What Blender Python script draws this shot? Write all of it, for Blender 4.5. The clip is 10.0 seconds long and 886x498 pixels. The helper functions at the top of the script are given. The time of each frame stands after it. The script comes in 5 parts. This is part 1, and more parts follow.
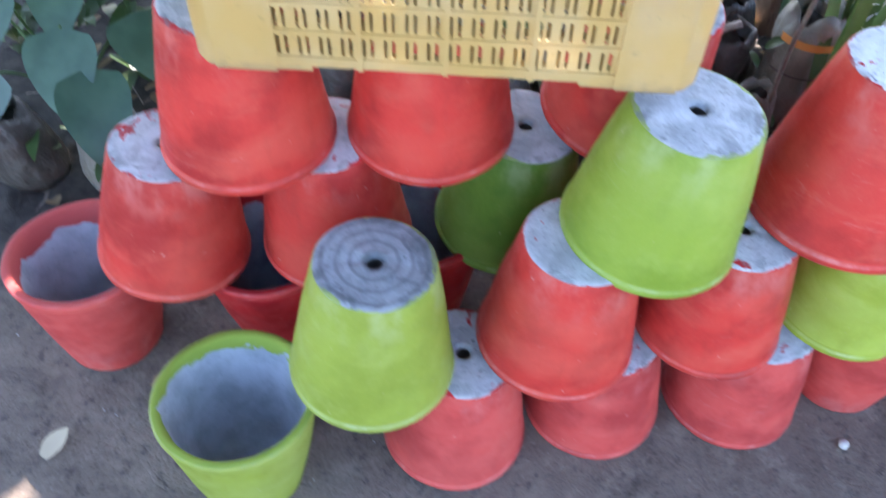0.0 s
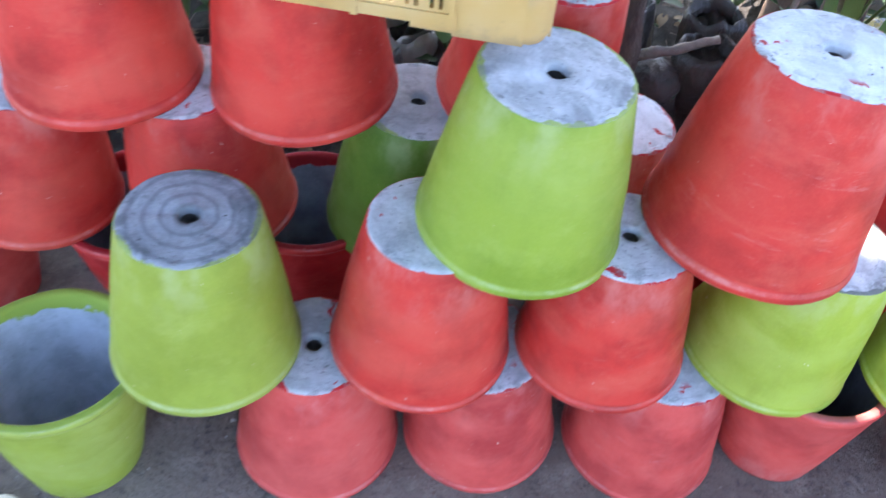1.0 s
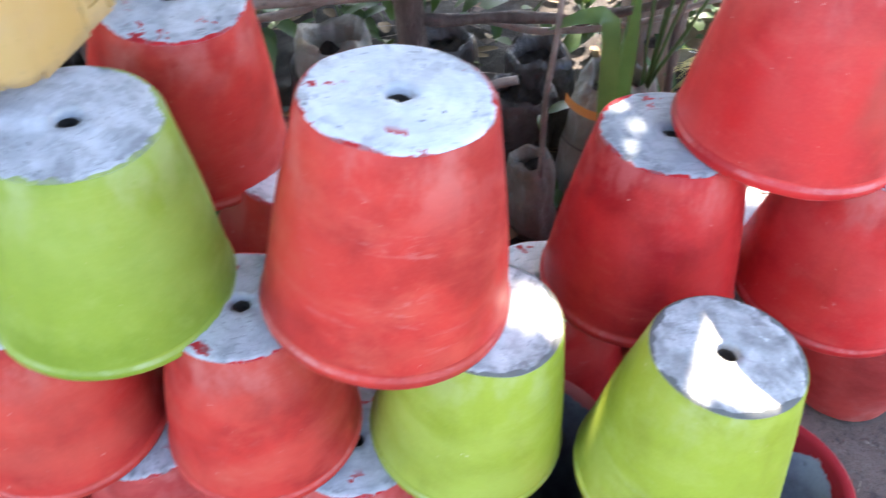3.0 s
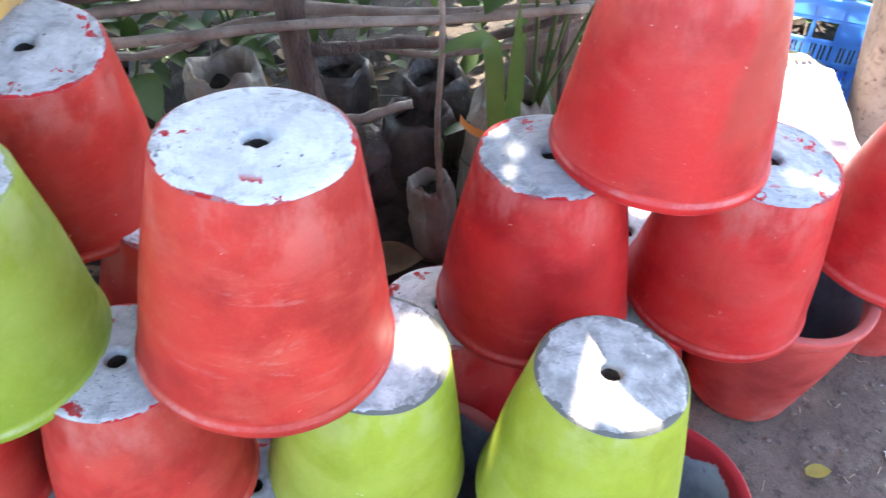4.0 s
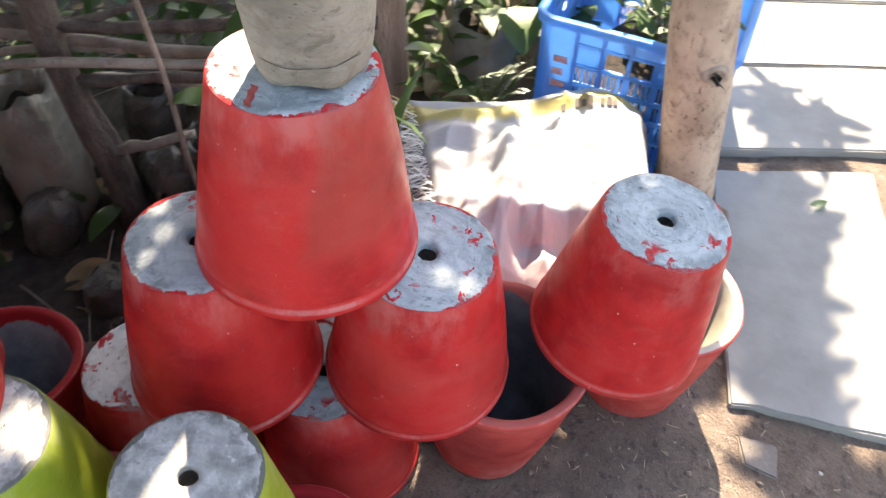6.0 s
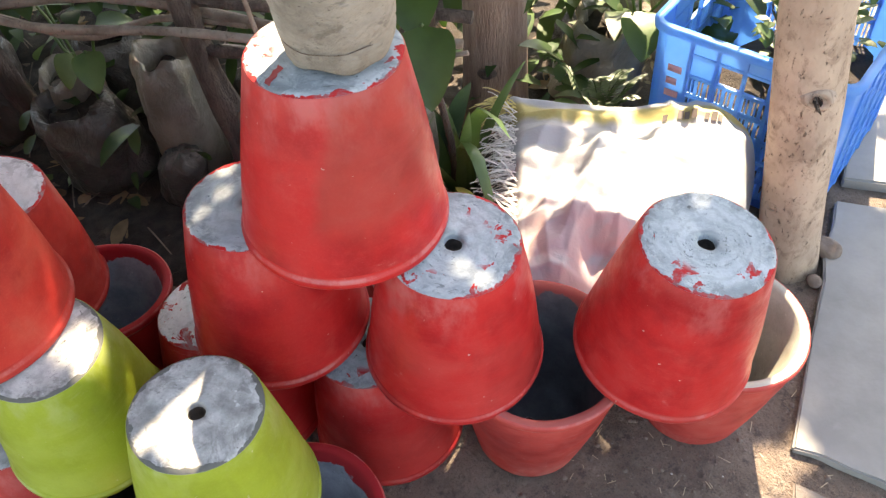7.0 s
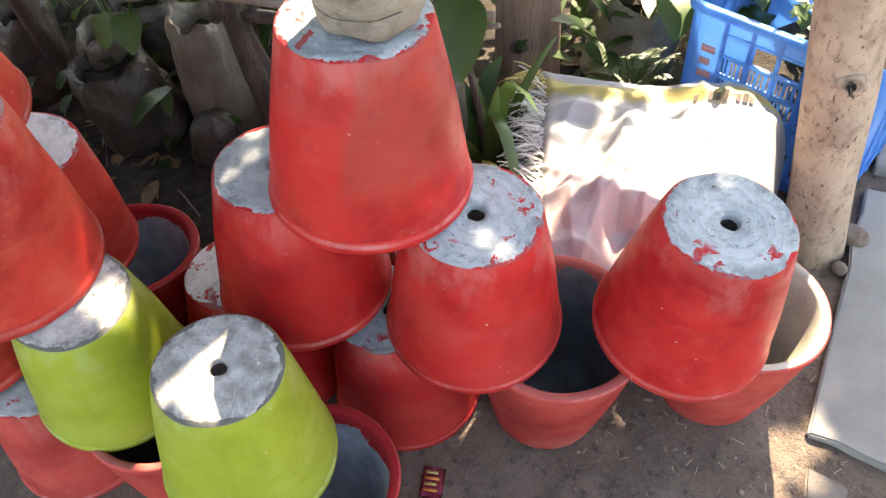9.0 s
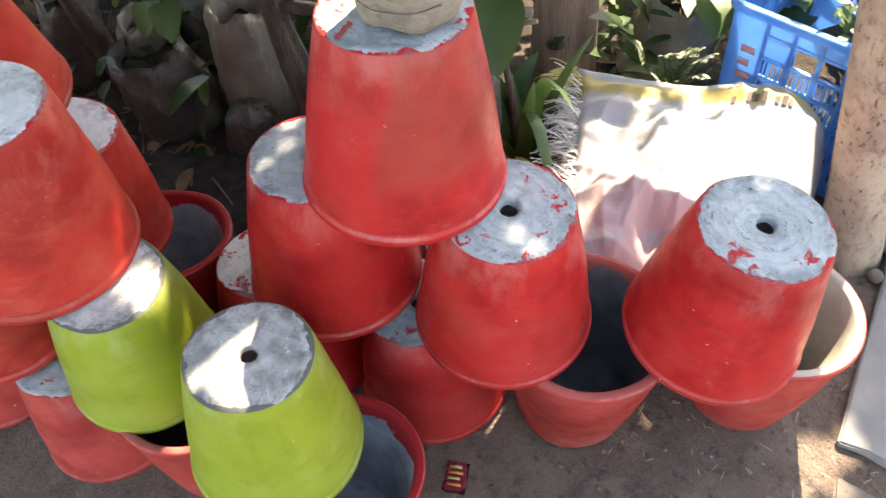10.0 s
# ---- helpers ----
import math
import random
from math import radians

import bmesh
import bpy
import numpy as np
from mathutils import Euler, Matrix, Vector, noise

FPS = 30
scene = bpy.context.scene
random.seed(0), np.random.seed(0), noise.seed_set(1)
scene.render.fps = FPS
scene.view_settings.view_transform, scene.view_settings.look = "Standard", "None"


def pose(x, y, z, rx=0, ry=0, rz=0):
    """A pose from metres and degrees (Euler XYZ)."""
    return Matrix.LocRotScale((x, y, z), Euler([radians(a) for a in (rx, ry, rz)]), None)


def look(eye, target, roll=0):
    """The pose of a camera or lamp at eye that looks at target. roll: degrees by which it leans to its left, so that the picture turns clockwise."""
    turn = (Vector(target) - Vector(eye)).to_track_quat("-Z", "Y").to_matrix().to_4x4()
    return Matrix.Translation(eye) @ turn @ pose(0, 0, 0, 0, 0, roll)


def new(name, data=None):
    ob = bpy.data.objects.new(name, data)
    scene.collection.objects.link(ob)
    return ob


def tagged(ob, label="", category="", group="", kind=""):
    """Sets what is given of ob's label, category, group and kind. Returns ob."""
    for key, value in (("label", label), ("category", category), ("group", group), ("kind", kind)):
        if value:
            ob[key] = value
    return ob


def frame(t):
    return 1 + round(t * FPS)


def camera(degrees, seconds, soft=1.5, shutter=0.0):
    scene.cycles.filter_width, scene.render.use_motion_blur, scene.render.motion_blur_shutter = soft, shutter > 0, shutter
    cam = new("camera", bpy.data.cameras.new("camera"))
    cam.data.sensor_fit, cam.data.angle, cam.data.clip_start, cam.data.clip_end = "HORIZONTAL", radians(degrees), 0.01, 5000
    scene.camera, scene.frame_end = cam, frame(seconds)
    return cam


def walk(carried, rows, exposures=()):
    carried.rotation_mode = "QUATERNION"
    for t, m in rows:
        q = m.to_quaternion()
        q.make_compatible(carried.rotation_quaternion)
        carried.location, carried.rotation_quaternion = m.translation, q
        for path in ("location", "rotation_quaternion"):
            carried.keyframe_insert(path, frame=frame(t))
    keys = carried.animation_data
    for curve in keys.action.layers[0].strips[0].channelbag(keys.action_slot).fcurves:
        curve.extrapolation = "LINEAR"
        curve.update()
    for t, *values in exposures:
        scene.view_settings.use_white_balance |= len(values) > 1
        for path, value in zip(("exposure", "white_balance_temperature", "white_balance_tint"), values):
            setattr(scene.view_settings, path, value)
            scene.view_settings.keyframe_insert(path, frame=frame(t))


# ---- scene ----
cam = camera(55.8, 10.0, soft=1.3, shutter=0.5)
PATH = [
    (0, (1.953, 1.187, 1.61), (1.538, 2.371, 0.053), 1.8),
    (0.3, (2.050, 1.200, 1.560), (1.643, 2.346, -0.028), 4.4),
    (0.5, (2.122, 1.242, 1.524), (1.677, 2.402, -0.044), 7.0),
    (0.7, (2.176, 1.290, 1.473), (1.697, 2.450, -0.085), 6.4),
    (1, (2.246, 1.362, 1.417), (1.665, 2.559, -0.076), 3.8),
    (1.2, (2.263, 1.395, 1.398), (1.765, 2.633, -0.091), 3.3),
    (1.5, (2.305, 1.396, 1.389), (1.895, 2.669, -0.097), 3.6),
    (1.7, (2.315, 1.385, 1.403), (1.888, 2.683, -0.057), 2.7),
    (2, (2.366, 1.391, 1.406), (1.942, 2.726, -0.022), 3.9),
    (2.2, (2.402, 1.420, 1.390), (1.928, 2.747, -0.029), 2.7),
    (2.5, (2.521, 1.552, 1.356), (1.856, 2.786, -0.071), 1.4),
    (2.7, (2.609, 1.644, 1.344), (1.882, 2.860, -0.068), 2.8),
    (3, (2.686, 1.768, 1.342), (1.979, 2.972, -0.091), 0.7),
    (3.2, (2.709, 1.793, 1.344), (2.015, 3.016, -0.078), 0.5),
    (4.3, (2.775, 1.856, 1.366), (2.218, 3.158, -0.046), 0.8),
    (4.5, (2.824, 1.885, 1.371), (2.264, 3.186, -0.041), -0.4),
    (4.9, (2.935, 1.935, 1.38), (2.408, 3.216, -0.062), -0.9),
    (5, (2.957, 1.961, 1.4), (2.434, 3.254, -0.033), -0.4),
    (5.2, (2.977, 2.037, 1.425), (2.471, 3.395, 0.046), 1.2),
    (5.5, (3.039, 2.129, 1.462), (2.472, 3.434, 0.057), 2.0),
    (5.7, (3.086, 2.17, 1.49), (2.547, 3.415, 0.021), 2.8),
    (6.8, (3.376, 2.34, 1.54), (2.39, 3.216, 0.037), -5.3),
    (7, (3.384, 2.349, 1.541), (2.406, 3.214, 0.026), -6.0),
    (7.2, (3.381, 2.358, 1.537), (2.393, 3.217, 0.025), -6.0),
    (7.5, (3.39, 2.363, 1.54), (2.419, 3.232, 0.023), -5.6),
    (8, (3.389, 2.352, 1.537), (2.429, 3.177, -0.011), -4.8),
    (8.5, (3.4, 2.349, 1.542), (2.438, 3.163, -0.011), -5.6),
    (9, (3.401, 2.343, 1.544), (2.407, 3.13, -0.003), -6.1),
    (9.5, (3.394, 2.34, 1.538), (2.408, 3.109, -0.022), -6.0),
    (10, (3.398, 2.337, 1.543), (2.366, 3.07, -0.006), -6.7),
]
EXPOSURES = [(0.0, 2.92, 6200, 15), (2.0, 2.93, 6500, 16), (3.0, 2.96, 6800, 15), (4.5, 3.0, 7300, 14), (5.2, 2.66, 7800, 13), (5.7, 2.16, 7900, 13), (6.8, 2.28, 8900, 13), (10.0, 2.33, 8900, 12.5)]
walk(cam, [(t, look(eye, target, roll)) for t, eye, target, roll in PATH], EXPOSURES)


# ---- world, sun ----
SUN_TO = Vector((-0.40, 0.915, 1.12)).normalized()
world = bpy.data.worlds.new("daylight")
scene.world = world
world.use_nodes = True
wn = world.node_tree.nodes
sky = wn.new("ShaderNodeTexSky")
sky.sky_type, sky.sun_disc = "NISHITA", False
sky.sun_elevation = math.asin(SUN_TO.z)
sky.sun_rotation = math.atan2(SUN_TO.x, SUN_TO.y)
world.node_tree.links.new(sky.outputs[0], wn["Background"].inputs[0])
wn["Background"].inputs[1].default_value = 0.15
sun = new("sun", bpy.data.lights.new("sun", "SUN"))
sun.data.energy, sun.data.angle, sun.data.color = 5.0, radians(0.6), (1.0, 0.94, 0.84)
sun.matrix_world = look(SUN_TO * 20, (0, 0, 0))

# ---- materials ----


class Mat:
    """A node material with short ways to its nodes."""

    def __init__(self, name, rough=0.6, metal=0.0):
        self.m = bpy.data.materials.new(name)
        self.m.use_nodes = True
        self.t = self.m.node_tree
        self.b = self.t.nodes["Principled BSDF"]
        self.b.inputs["Roughness"].default_value = rough
        self.b.inputs["Metallic"].default_value = metal
        self.co = self.t.nodes.new("ShaderNodeTexCoord").outputs["Object"]
        self.rnd = self.t.nodes.new("ShaderNodeObjectInfo").outputs["Random"]

    def link(self, a, b):
        self.t.links.new(a, b)

    def noise(self, scale, detail=4.0, rough=0.55, stretch=None, seed=True, dist=0.0):
        n = self.t.nodes.new("ShaderNodeTexNoise")
        n.noise_dimensions = "4D"
        n.inputs["Scale"].default_value, n.inputs["Detail"].default_value = scale, detail
        n.inputs["Roughness"].default_value, n.inputs["Distortion"].default_value = rough, dist
        src = self.co
        if stretch:
            mp = self.t.nodes.new("ShaderNodeMapping")
            mp.inputs["Scale"].default_value = stretch
            self.link(src, mp.inputs[0])
            src = mp.outputs[0]
        self.link(src, n.inputs["Vector"])
        if seed:
            self.link(self.math("MULTIPLY", self.rnd, 37.0), n.inputs["W"])
        return n.outputs["Fac"]

    def math(self, op, a, b=0.0):
        n = self.t.nodes.new("ShaderNodeMath")
        n.operation = op
        for i, v in ((0, a), (1, b)):
            if isinstance(v, (int, float)):
                n.inputs[i].default_value = v
            else:
                self.link(v, n.inputs[i])
        return n.outputs[0]

    def ramp(self, v, lo, hi, a=0.0, b=1.0):
        n = self.t.nodes.new("ShaderNodeMapRange")
        n.interpolation_type = "SMOOTHSTEP"
        for i, val in ((1, lo), (2, hi), (3, a), (4, b)):
            n.inputs[i].default_value = val
        self.link(v, n.inputs[0])
        return n.outputs[0]

    def mix(self, fac, a, b):
        n = self.t.nodes.new("ShaderNodeMix")
        n.data_type = "RGBA"
        for i, v in ((0, fac), (6, a), (7, b)):
            if isinstance(v, (int, float)):
                n.inputs[i].default_value = v
            elif isinstance(v, tuple):
                n.inputs[i].default_value = (*v, 1)
            else:
                self.link(v, n.inputs[i])
        return n.outputs[2]

    def sep(self):
        n = self.t.nodes.new("ShaderNodeSeparateXYZ")
        self.link(self.co, n.inputs[0])
        return n.outputs

    def bump(self, h, strength=0.3, dist=0.002):
        n = self.t.nodes.new("ShaderNodeBump")
        n.inputs["Strength"].default_value, n.inputs["Distance"].default_value = strength, dist
        self.link(h, n.inputs["Height"])
        self.link(n.outputs[0], self.b.inputs["Normal"])
        return self

    def colour(self, c):
        self.link(c, self.b.inputs["Base Color"])
        return self

    def rough(self, r):
        self.link(r, self.b.inputs["Roughness"])
        return self


POT_H, POT_R, POT_r = 0.28, 0.1509, 0.1014


def paint_colour(k, deep, mid, worn, dust_amount, dust_tint=(0.52, 0.27, 0.205)):
    """Brushed cement paint: broad patches, horizontal brush rings, small scuffs and pale dust."""
    c = k.mix(k.ramp(k.noise(7, 4, 0.6), 0.36, 0.60), deep, mid)
    c = k.mix(k.ramp(k.noise(3.2, 3, 0.5, stretch=(1, 1, 2.6)), 0.47, 0.66, 0, 0.4), c, worn)
    c = k.mix(k.ramp(k.noise(20, 4, 0.6, stretch=(1.6, 1.6, 0.3)), 0.52, 0.72, 0, 0.2), c, tuple(v * 0.7 for v in deep))
    c = k.mix(k.ramp(k.noise(9, 5, 0.65, stretch=(1, 1, 1.5), dist=0.6), 0.50, 0.72, 0, 0.5), c, worn)
    c = k.mix(k.ramp(k.noise(5, 4, 0.6, dist=0.4), 0.58, 0.72, 0, 0.28), c, tuple(v * 0.6 for v in deep))
    c = k.mix(k.ramp(k.noise(26, 4, stretch=(1, 1, 2.2)), 0.55, 0.8, 0, 0.28), c, worn)
    c = k.mix(k.ramp(k.noise(60, 3, stretch=(0.3, 0.3, 3.0)), 0.6, 0.8, 0, 0.2), c, worn)
    c = k.mix(k.ramp(k.noise(110, 3), 0.71, 0.75, 0, 0.6), c, (0.62, 0.5, 0.44))
    z = k.sep()[2]
    lip = k.math("MULTIPLY", k.ramp(z, 0.0095, 0.0125), k.ramp(z, 0.019, 0.0155))
    lip = k.math("MAXIMUM", lip, k.ramp(z, 0.0035, 0.001))
    lip = k.math("MULTIPLY", lip, k.ramp(k.noise(22, 5, 0.7), 0.46, 0.68, 0.05, 0.42))
    c = k.mix(lip, c, tuple(0.55 * v + 0.24 for v in worn))
    scrape = k.math("MULTIPLY", k.ramp(k.noise(6, 3), 0.60, 0.70), k.ramp(k.noise(85, 5, 0.75), 0.58, 0.68))
    c = k.mix(k.math("MULTIPLY", scrape, 0.35), c, tuple(0.5 * v + 0.25 for v in worn))
    c = k.mix(k.ramp(k.noise(320, 2), 0.45, 0.7, 0, 0.07), c, tuple(min(0.8, v * 1.3 + 0.03) for v in worn))
    c = k.mix(k.ramp(k.noise(230, 3), 0.64, 0.72, 0, 0.16), c, tuple(v * 0.45 for v in deep))
    chalk = k.math("MULTIPLY", k.ramp(z, 0.17, 0.265), k.ramp(k.noise(15, 5, 0.65, stretch=(1, 1, 0.5)), 0.46, 0.64, 0, 0.5))
    c = k.mix(chalk, c, tuple(0.75 * v + 0.11 for v in worn))
    rub = k.math("MULTIPLY", k.ramp(k.noise(4.5, 2), 0.56, 0.64), k.ramp(k.noise(30, 5, 0.75, stretch=(0.5, 0.5, 2.4), dist=1.0), 0.55, 0.66, 0, 0.2))
    c = k.mix(rub, c, tuple(0.6 * v + 0.2 for v in worn))
    if dust_amount:
        c = k.mix(k.ramp(k.noise(7, 5, 0.65), 0.3, 0.75, dust_amount * 0.35, dust_amount), c, dust_tint)
    return c


def paint(name, deep, mid, worn, dust=0.0, rough=0.38, brown_side=None, tint=(0.52, 0.27, 0.205)):
    k = Mat(name, rough)
    c = paint_colour(k, deep, mid, worn, dust, tint)
    # a darker brown patch on one side, towards the base
    if brown_side:
        x, y, z = k.sep()
        u = k.math("ADD", k.math("MULTIPLY", x, brown_side[0]), k.math("MULTIPLY", y, brown_side[1]))
        u = k.math("ADD", u, k.math("MULTIPLY", k.noise(7, 5, 0.65), 0.09))
        blot = k.math("MULTIPLY", k.ramp(u, 0.118, 0.138), k.ramp(k.math("ADD", z, k.math("MULTIPLY", k.noise(12, 3), 0.08)), 0.09, 0.16))
        c = k.mix(k.math("MULTIPLY", blot, 0.42), c, (0.21, 0.05, 0.038))
    k.colour(c)
    k.rough(k.ramp(k.noise(30, 4), 0.3, 0.7, rough - 0.08, rough + 0.16))
    h = k.math("ADD", k.noise(60, 5), k.math("MULTIPLY", k.noise(45, 3, stretch=(0.3, 0.3, 4.0)), 1.2))
    k.b.inputs["Specular IOR Level"].default_value = 0.27
    return k.bump(h, 0.22, 0.0014).m


def cement_colour(k, lo, hi):
    c = k.mix(k.ramp(k.noise(16, 6, 0.62), 0.32, 0.68), lo, hi)
    c = k.mix(k.ramp(k.noise(75, 4), 0.6, 0.74, 0, 0.45), c, tuple(v * 0.55 for v in lo))
    c = k.mix(k.ramp(k.noise(110, 3), 0.66, 0.72, 0, 0.5), c, tuple(min(0.85, v * 1.25) for v in hi))
    c = k.mix(k.ramp(k.noise(260, 3, 0.7), 0.45, 0.7, 0, 0.18), c, tuple(v * 0.6 for v in lo))
    return c


def radius(k):
    x, y, z = k.sep()
    return k.math("SQRT", k.math("ADD", k.math("MULTIPLY", x, x), k.math("MULTIPLY", y, y)))


def base_cement(name, lo, hi, edge, drips=0.62, rings=0.5, wander=34.0, margin=0.0042):
    """The unpainted disc: trowelled rings, pits, ragged paint at the edge and a few stray dabs."""
    k = Mat(name, 0.85)
    c = cement_colour(k, lo, hi)
    r = radius(k)
    ringy = k.math("SINE", k.math("ADD", k.math("MULTIPLY", r, 330.0 if wander > 20 else 265.0), k.math("MULTIPLY", k.noise(9, 4, 0.6), wander)))
    c = k.mix(k.ramp(ringy, 0.2, 1.0, 0, (0.22 if wander > 20 else 0.5) * rings), c, tuple(v * 0.6 for v in lo))
    c = k.mix(k.ramp(k.noise(9, 5, 0.7), 0.56, 0.72, 0, 0.5), c, tuple(v * 0.62 for v in lo))
    c = k.mix(k.ramp(k.noise(48, 5, 0.7, dist=1.2), 0.63, 0.70, 0, 0.7), c, tuple(v * 0.4 for v in lo))
    x, y, _z = k.sep()
    pol = k.t.nodes.new("ShaderNodeCombineXYZ")
    k.link(k.math("MULTIPLY", r, 260.0), pol.inputs[0])
    k.link(k.math("MULTIPLY", k.math("ARCTAN2", y, x), 5.0), pol.inputs[1])
    k.link(k.math("MULTIPLY", k.rnd, 50.0), pol.inputs[2])
    fl = k.t.nodes.new("ShaderNodeTexNoise")
    fl.inputs["Scale"].default_value, fl.inputs["Detail"].default_value = 0.9, 3.0
    k.link(pol.outputs[0], fl.inputs["Vector"])
    pull = k.math("MULTIPLY", k.ramp(fl.outputs["Fac"], 0.61, 0.67), k.ramp(k.noise(10, 4), 0.50, 0.60))
    c = k.mix(k.math("MULTIPLY", pull, 0.6), c, tuple(v * 0.28 for v in lo))
    pit = k.math("MULTIPLY", k.ramp(k.noise(62, 2), 0.70, 0.735), k.ramp(k.noise(8, 3), 0.42, 0.55))
    c = k.mix(k.math("MULTIPLY", pit, 0.85), c, tuple(v * 0.2 for v in lo))
    edge_r = k.math("ADD", r, k.math("MULTIPLY", k.math("SUBTRACT", k.noise(42, 5, 0.65), 0.5), 0.02))
    edge_r = k.math("ADD", edge_r, k.math("MULTIPLY", k.math("SUBTRACT", k.noise(17, 4), 0.5), 0.04))
    c = k.mix(k.ramp(edge_r, POT_r - margin, POT_r - margin + 0.0012), c, edge)
    dab = k.ramp(k.noise(22, 4, 0.6, dist=0.5), drips + 0.0, drips + 0.012)
    dab = k.math("MULTIPLY", dab, k.ramp(r, 0.05, 0.07))
    c = k.mix(k.math("MULTIPLY", dab, k.ramp(k.noise(90, 4), 0.3, 0.5, 0.35, 1.0)), c, edge)
    blot = k.ramp(k.noise(17, 5, 0.7, dist=0.8), 0.53, 0.62, 0, 0.5)
    c = k.mix(k.math("MULTIPLY", blot, k.ramp(r, 0.03, 0.09, 0.5, 1.0)), c, tuple(v * 0.5 for v in lo))
    grime = k.math("MULTIPLY", k.ramp(r, 0.072, 0.092), k.ramp(k.noise(26, 5, 0.7, dist=0.6), 0.48, 0.60, 0, 0.6))
    c = k.mix(grime, c, tuple(v * 0.42 for v in lo))
    c = k.mix(k.ramp(k.math("ADD", r, k.math("MULTIPLY", k.noise(30, 3), 0.02)), 0.040, 0.026, 0, 0.4), c, tuple(v * 0.6 for v in lo))
    k.colour(c)
    h = k.math("ADD", k.math("MULTIPLY", ringy, 0.14 * rings), k.math("ADD", k.noise(40, 6, 0.65), k.noise(150, 3)))
    h = k.math("SUBTRACT", h, k.math("ADD", k.math("MULTIPLY", pull, 1.0), k.math("MULTIPLY", pit, 2.0)))
    return k.bump(h, 0.6, 0.0025).m


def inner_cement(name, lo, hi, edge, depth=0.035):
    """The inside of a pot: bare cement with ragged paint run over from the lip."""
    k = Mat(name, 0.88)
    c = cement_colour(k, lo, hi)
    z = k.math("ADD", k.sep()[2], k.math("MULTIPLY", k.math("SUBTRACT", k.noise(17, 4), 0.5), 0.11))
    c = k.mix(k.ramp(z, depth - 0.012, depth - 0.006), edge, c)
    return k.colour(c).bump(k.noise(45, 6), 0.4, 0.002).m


RED = ((0.31, 0.005, 0.010), (0.50, 0.014, 0.017), (0.53, 0.066, 0.058))
# red paled towards orange: veiling haze mixed into the paint colour
HAZED = ((0.30, 0.007, 0.009), (0.49, 0.014, 0.014), (0.53, 0.082, 0.055))
GREEN = ((0.215, 0.270, 0.020), (0.265, 0.342, 0.026), (0.35, 0.41, 0.085))
paint_red = paint("red_cement_paint", *RED, 0.035)
paint_red_brown_side = paint("stained_red_cement_paint", *RED, 0.035, brown_side=(-0.276, 0.961))
paint_red_hazed = paint("sun_faded_red_cement_paint", *HAZED, 0.10, 0.5, tint=(0.58, 0.28, 0.17))
paint_red_dusty = paint("dusty_red_cement_paint", *RED, 0.25, 0.6)
paint_green = paint("lime_green_cement_paint", *GREEN, 0.05, 0.5)
paint_green_fresh = paint("fresh_green_cement_paint", (0.155, 0.235, 0.018), (0.20, 0.29, 0.026), (0.265, 0.355, 0.075), 0.05, 0.5)
paint_green_weathered = paint("weathered_lime_green_cement_paint", (0.185, 0.235, 0.020), (0.225, 0.295, 0.028), (0.30, 0.36, 0.085), 0.08, 0.55)
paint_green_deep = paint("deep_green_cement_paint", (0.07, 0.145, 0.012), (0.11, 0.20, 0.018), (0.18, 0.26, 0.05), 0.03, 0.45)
paint_green_dusty = paint("dusty_lime_green_cement_paint", *GREEN, 0.3, 0.6)
PALE, MID = ((0.64, 0.64, 0.655), (0.83, 0.83, 0.85)), ((0.38, 0.385, 0.40), (0.62, 0.625, 0.645))
DARK, MOTTLED = ((0.20, 0.21, 0.225), (0.36, 0.375, 0.40)), ((0.24, 0.235, 0.22), (0.64, 0.63, 0.60))
BLUISH = ((0.33, 0.375, 0.40), (0.50, 0.545, 0.57))
CEMENTS = {}
for tone, pair in (("pale", PALE), ("mid", MID), ("dark", DARK), ("mottled", MOTTLED), ("bluish", BLUISH)):
    for hue, edge in (("red", RED[1]), ("green", GREEN[0])):
        CEMENTS[tone, hue] = base_cement(f"{tone}_cement_{hue}_edge", *pair, edge if hue == "red" else ((0.13, 0.13, 0.115) if tone == "mottled" else (0.30, 0.36, 0.10)),
                                         0.59 if hue == "red" else 0.9, 1.0 if tone in ("dark", "bluish") else 0.5, 7.0 if tone == "dark" else 34.0, 0.008 if tone == "mottled" and hue == "green" else 0.0042)
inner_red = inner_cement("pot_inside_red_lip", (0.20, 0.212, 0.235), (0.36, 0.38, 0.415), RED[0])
inner_green = inner_cement("pot_inside_green_lip", (0.34, 0.355, 0.38), (0.52, 0.54, 0.58), (0.26, 0.33, 0.04), 0.03)
# dusty lip real; cement near-black to carry the shade deep inside these pots
inner_dusty_shaded = inner_cement("pot_inside_dusty_lip", (0.085, 0.088, 0.095), (0.16, 0.165, 0.18), (0.42, 0.10, 0.085), 0.028)
inner_pale = inner_cement("pot_inside_pale_red_lip", (0.34, 0.35, 0.375), (0.52, 0.535, 0.57), (0.46, 0.07, 0.06), 0.05)
inner_bare = inner_cement("pot_inside_bare", (0.40, 0.38, 0.31), (0.54, 0.52, 0.44), (0.50, 0.20, 0.16), -0.03)


def two_tone(name, a, b, scale, rough=0.7, bump=0.4, dist=0.004, stretch=None, fine=None):
    k = Mat(name, rough)
    c = k.mix(k.ramp(k.noise(scale, 6, 0.6, stretch), 0.3, 0.7), a, b)
    if fine:
        c = k.mix(k.ramp(k.noise(scale * 7, 4, 0.6, stretch), 0.55, 0.75, 0, 0.7), c, fine)
    return k.colour(c).bump(k.math("ADD", k.noise(scale * 2, 6, 0.65, stretch), k.noise(scale * 9, 4, 0.6, stretch)), bump, dist).m


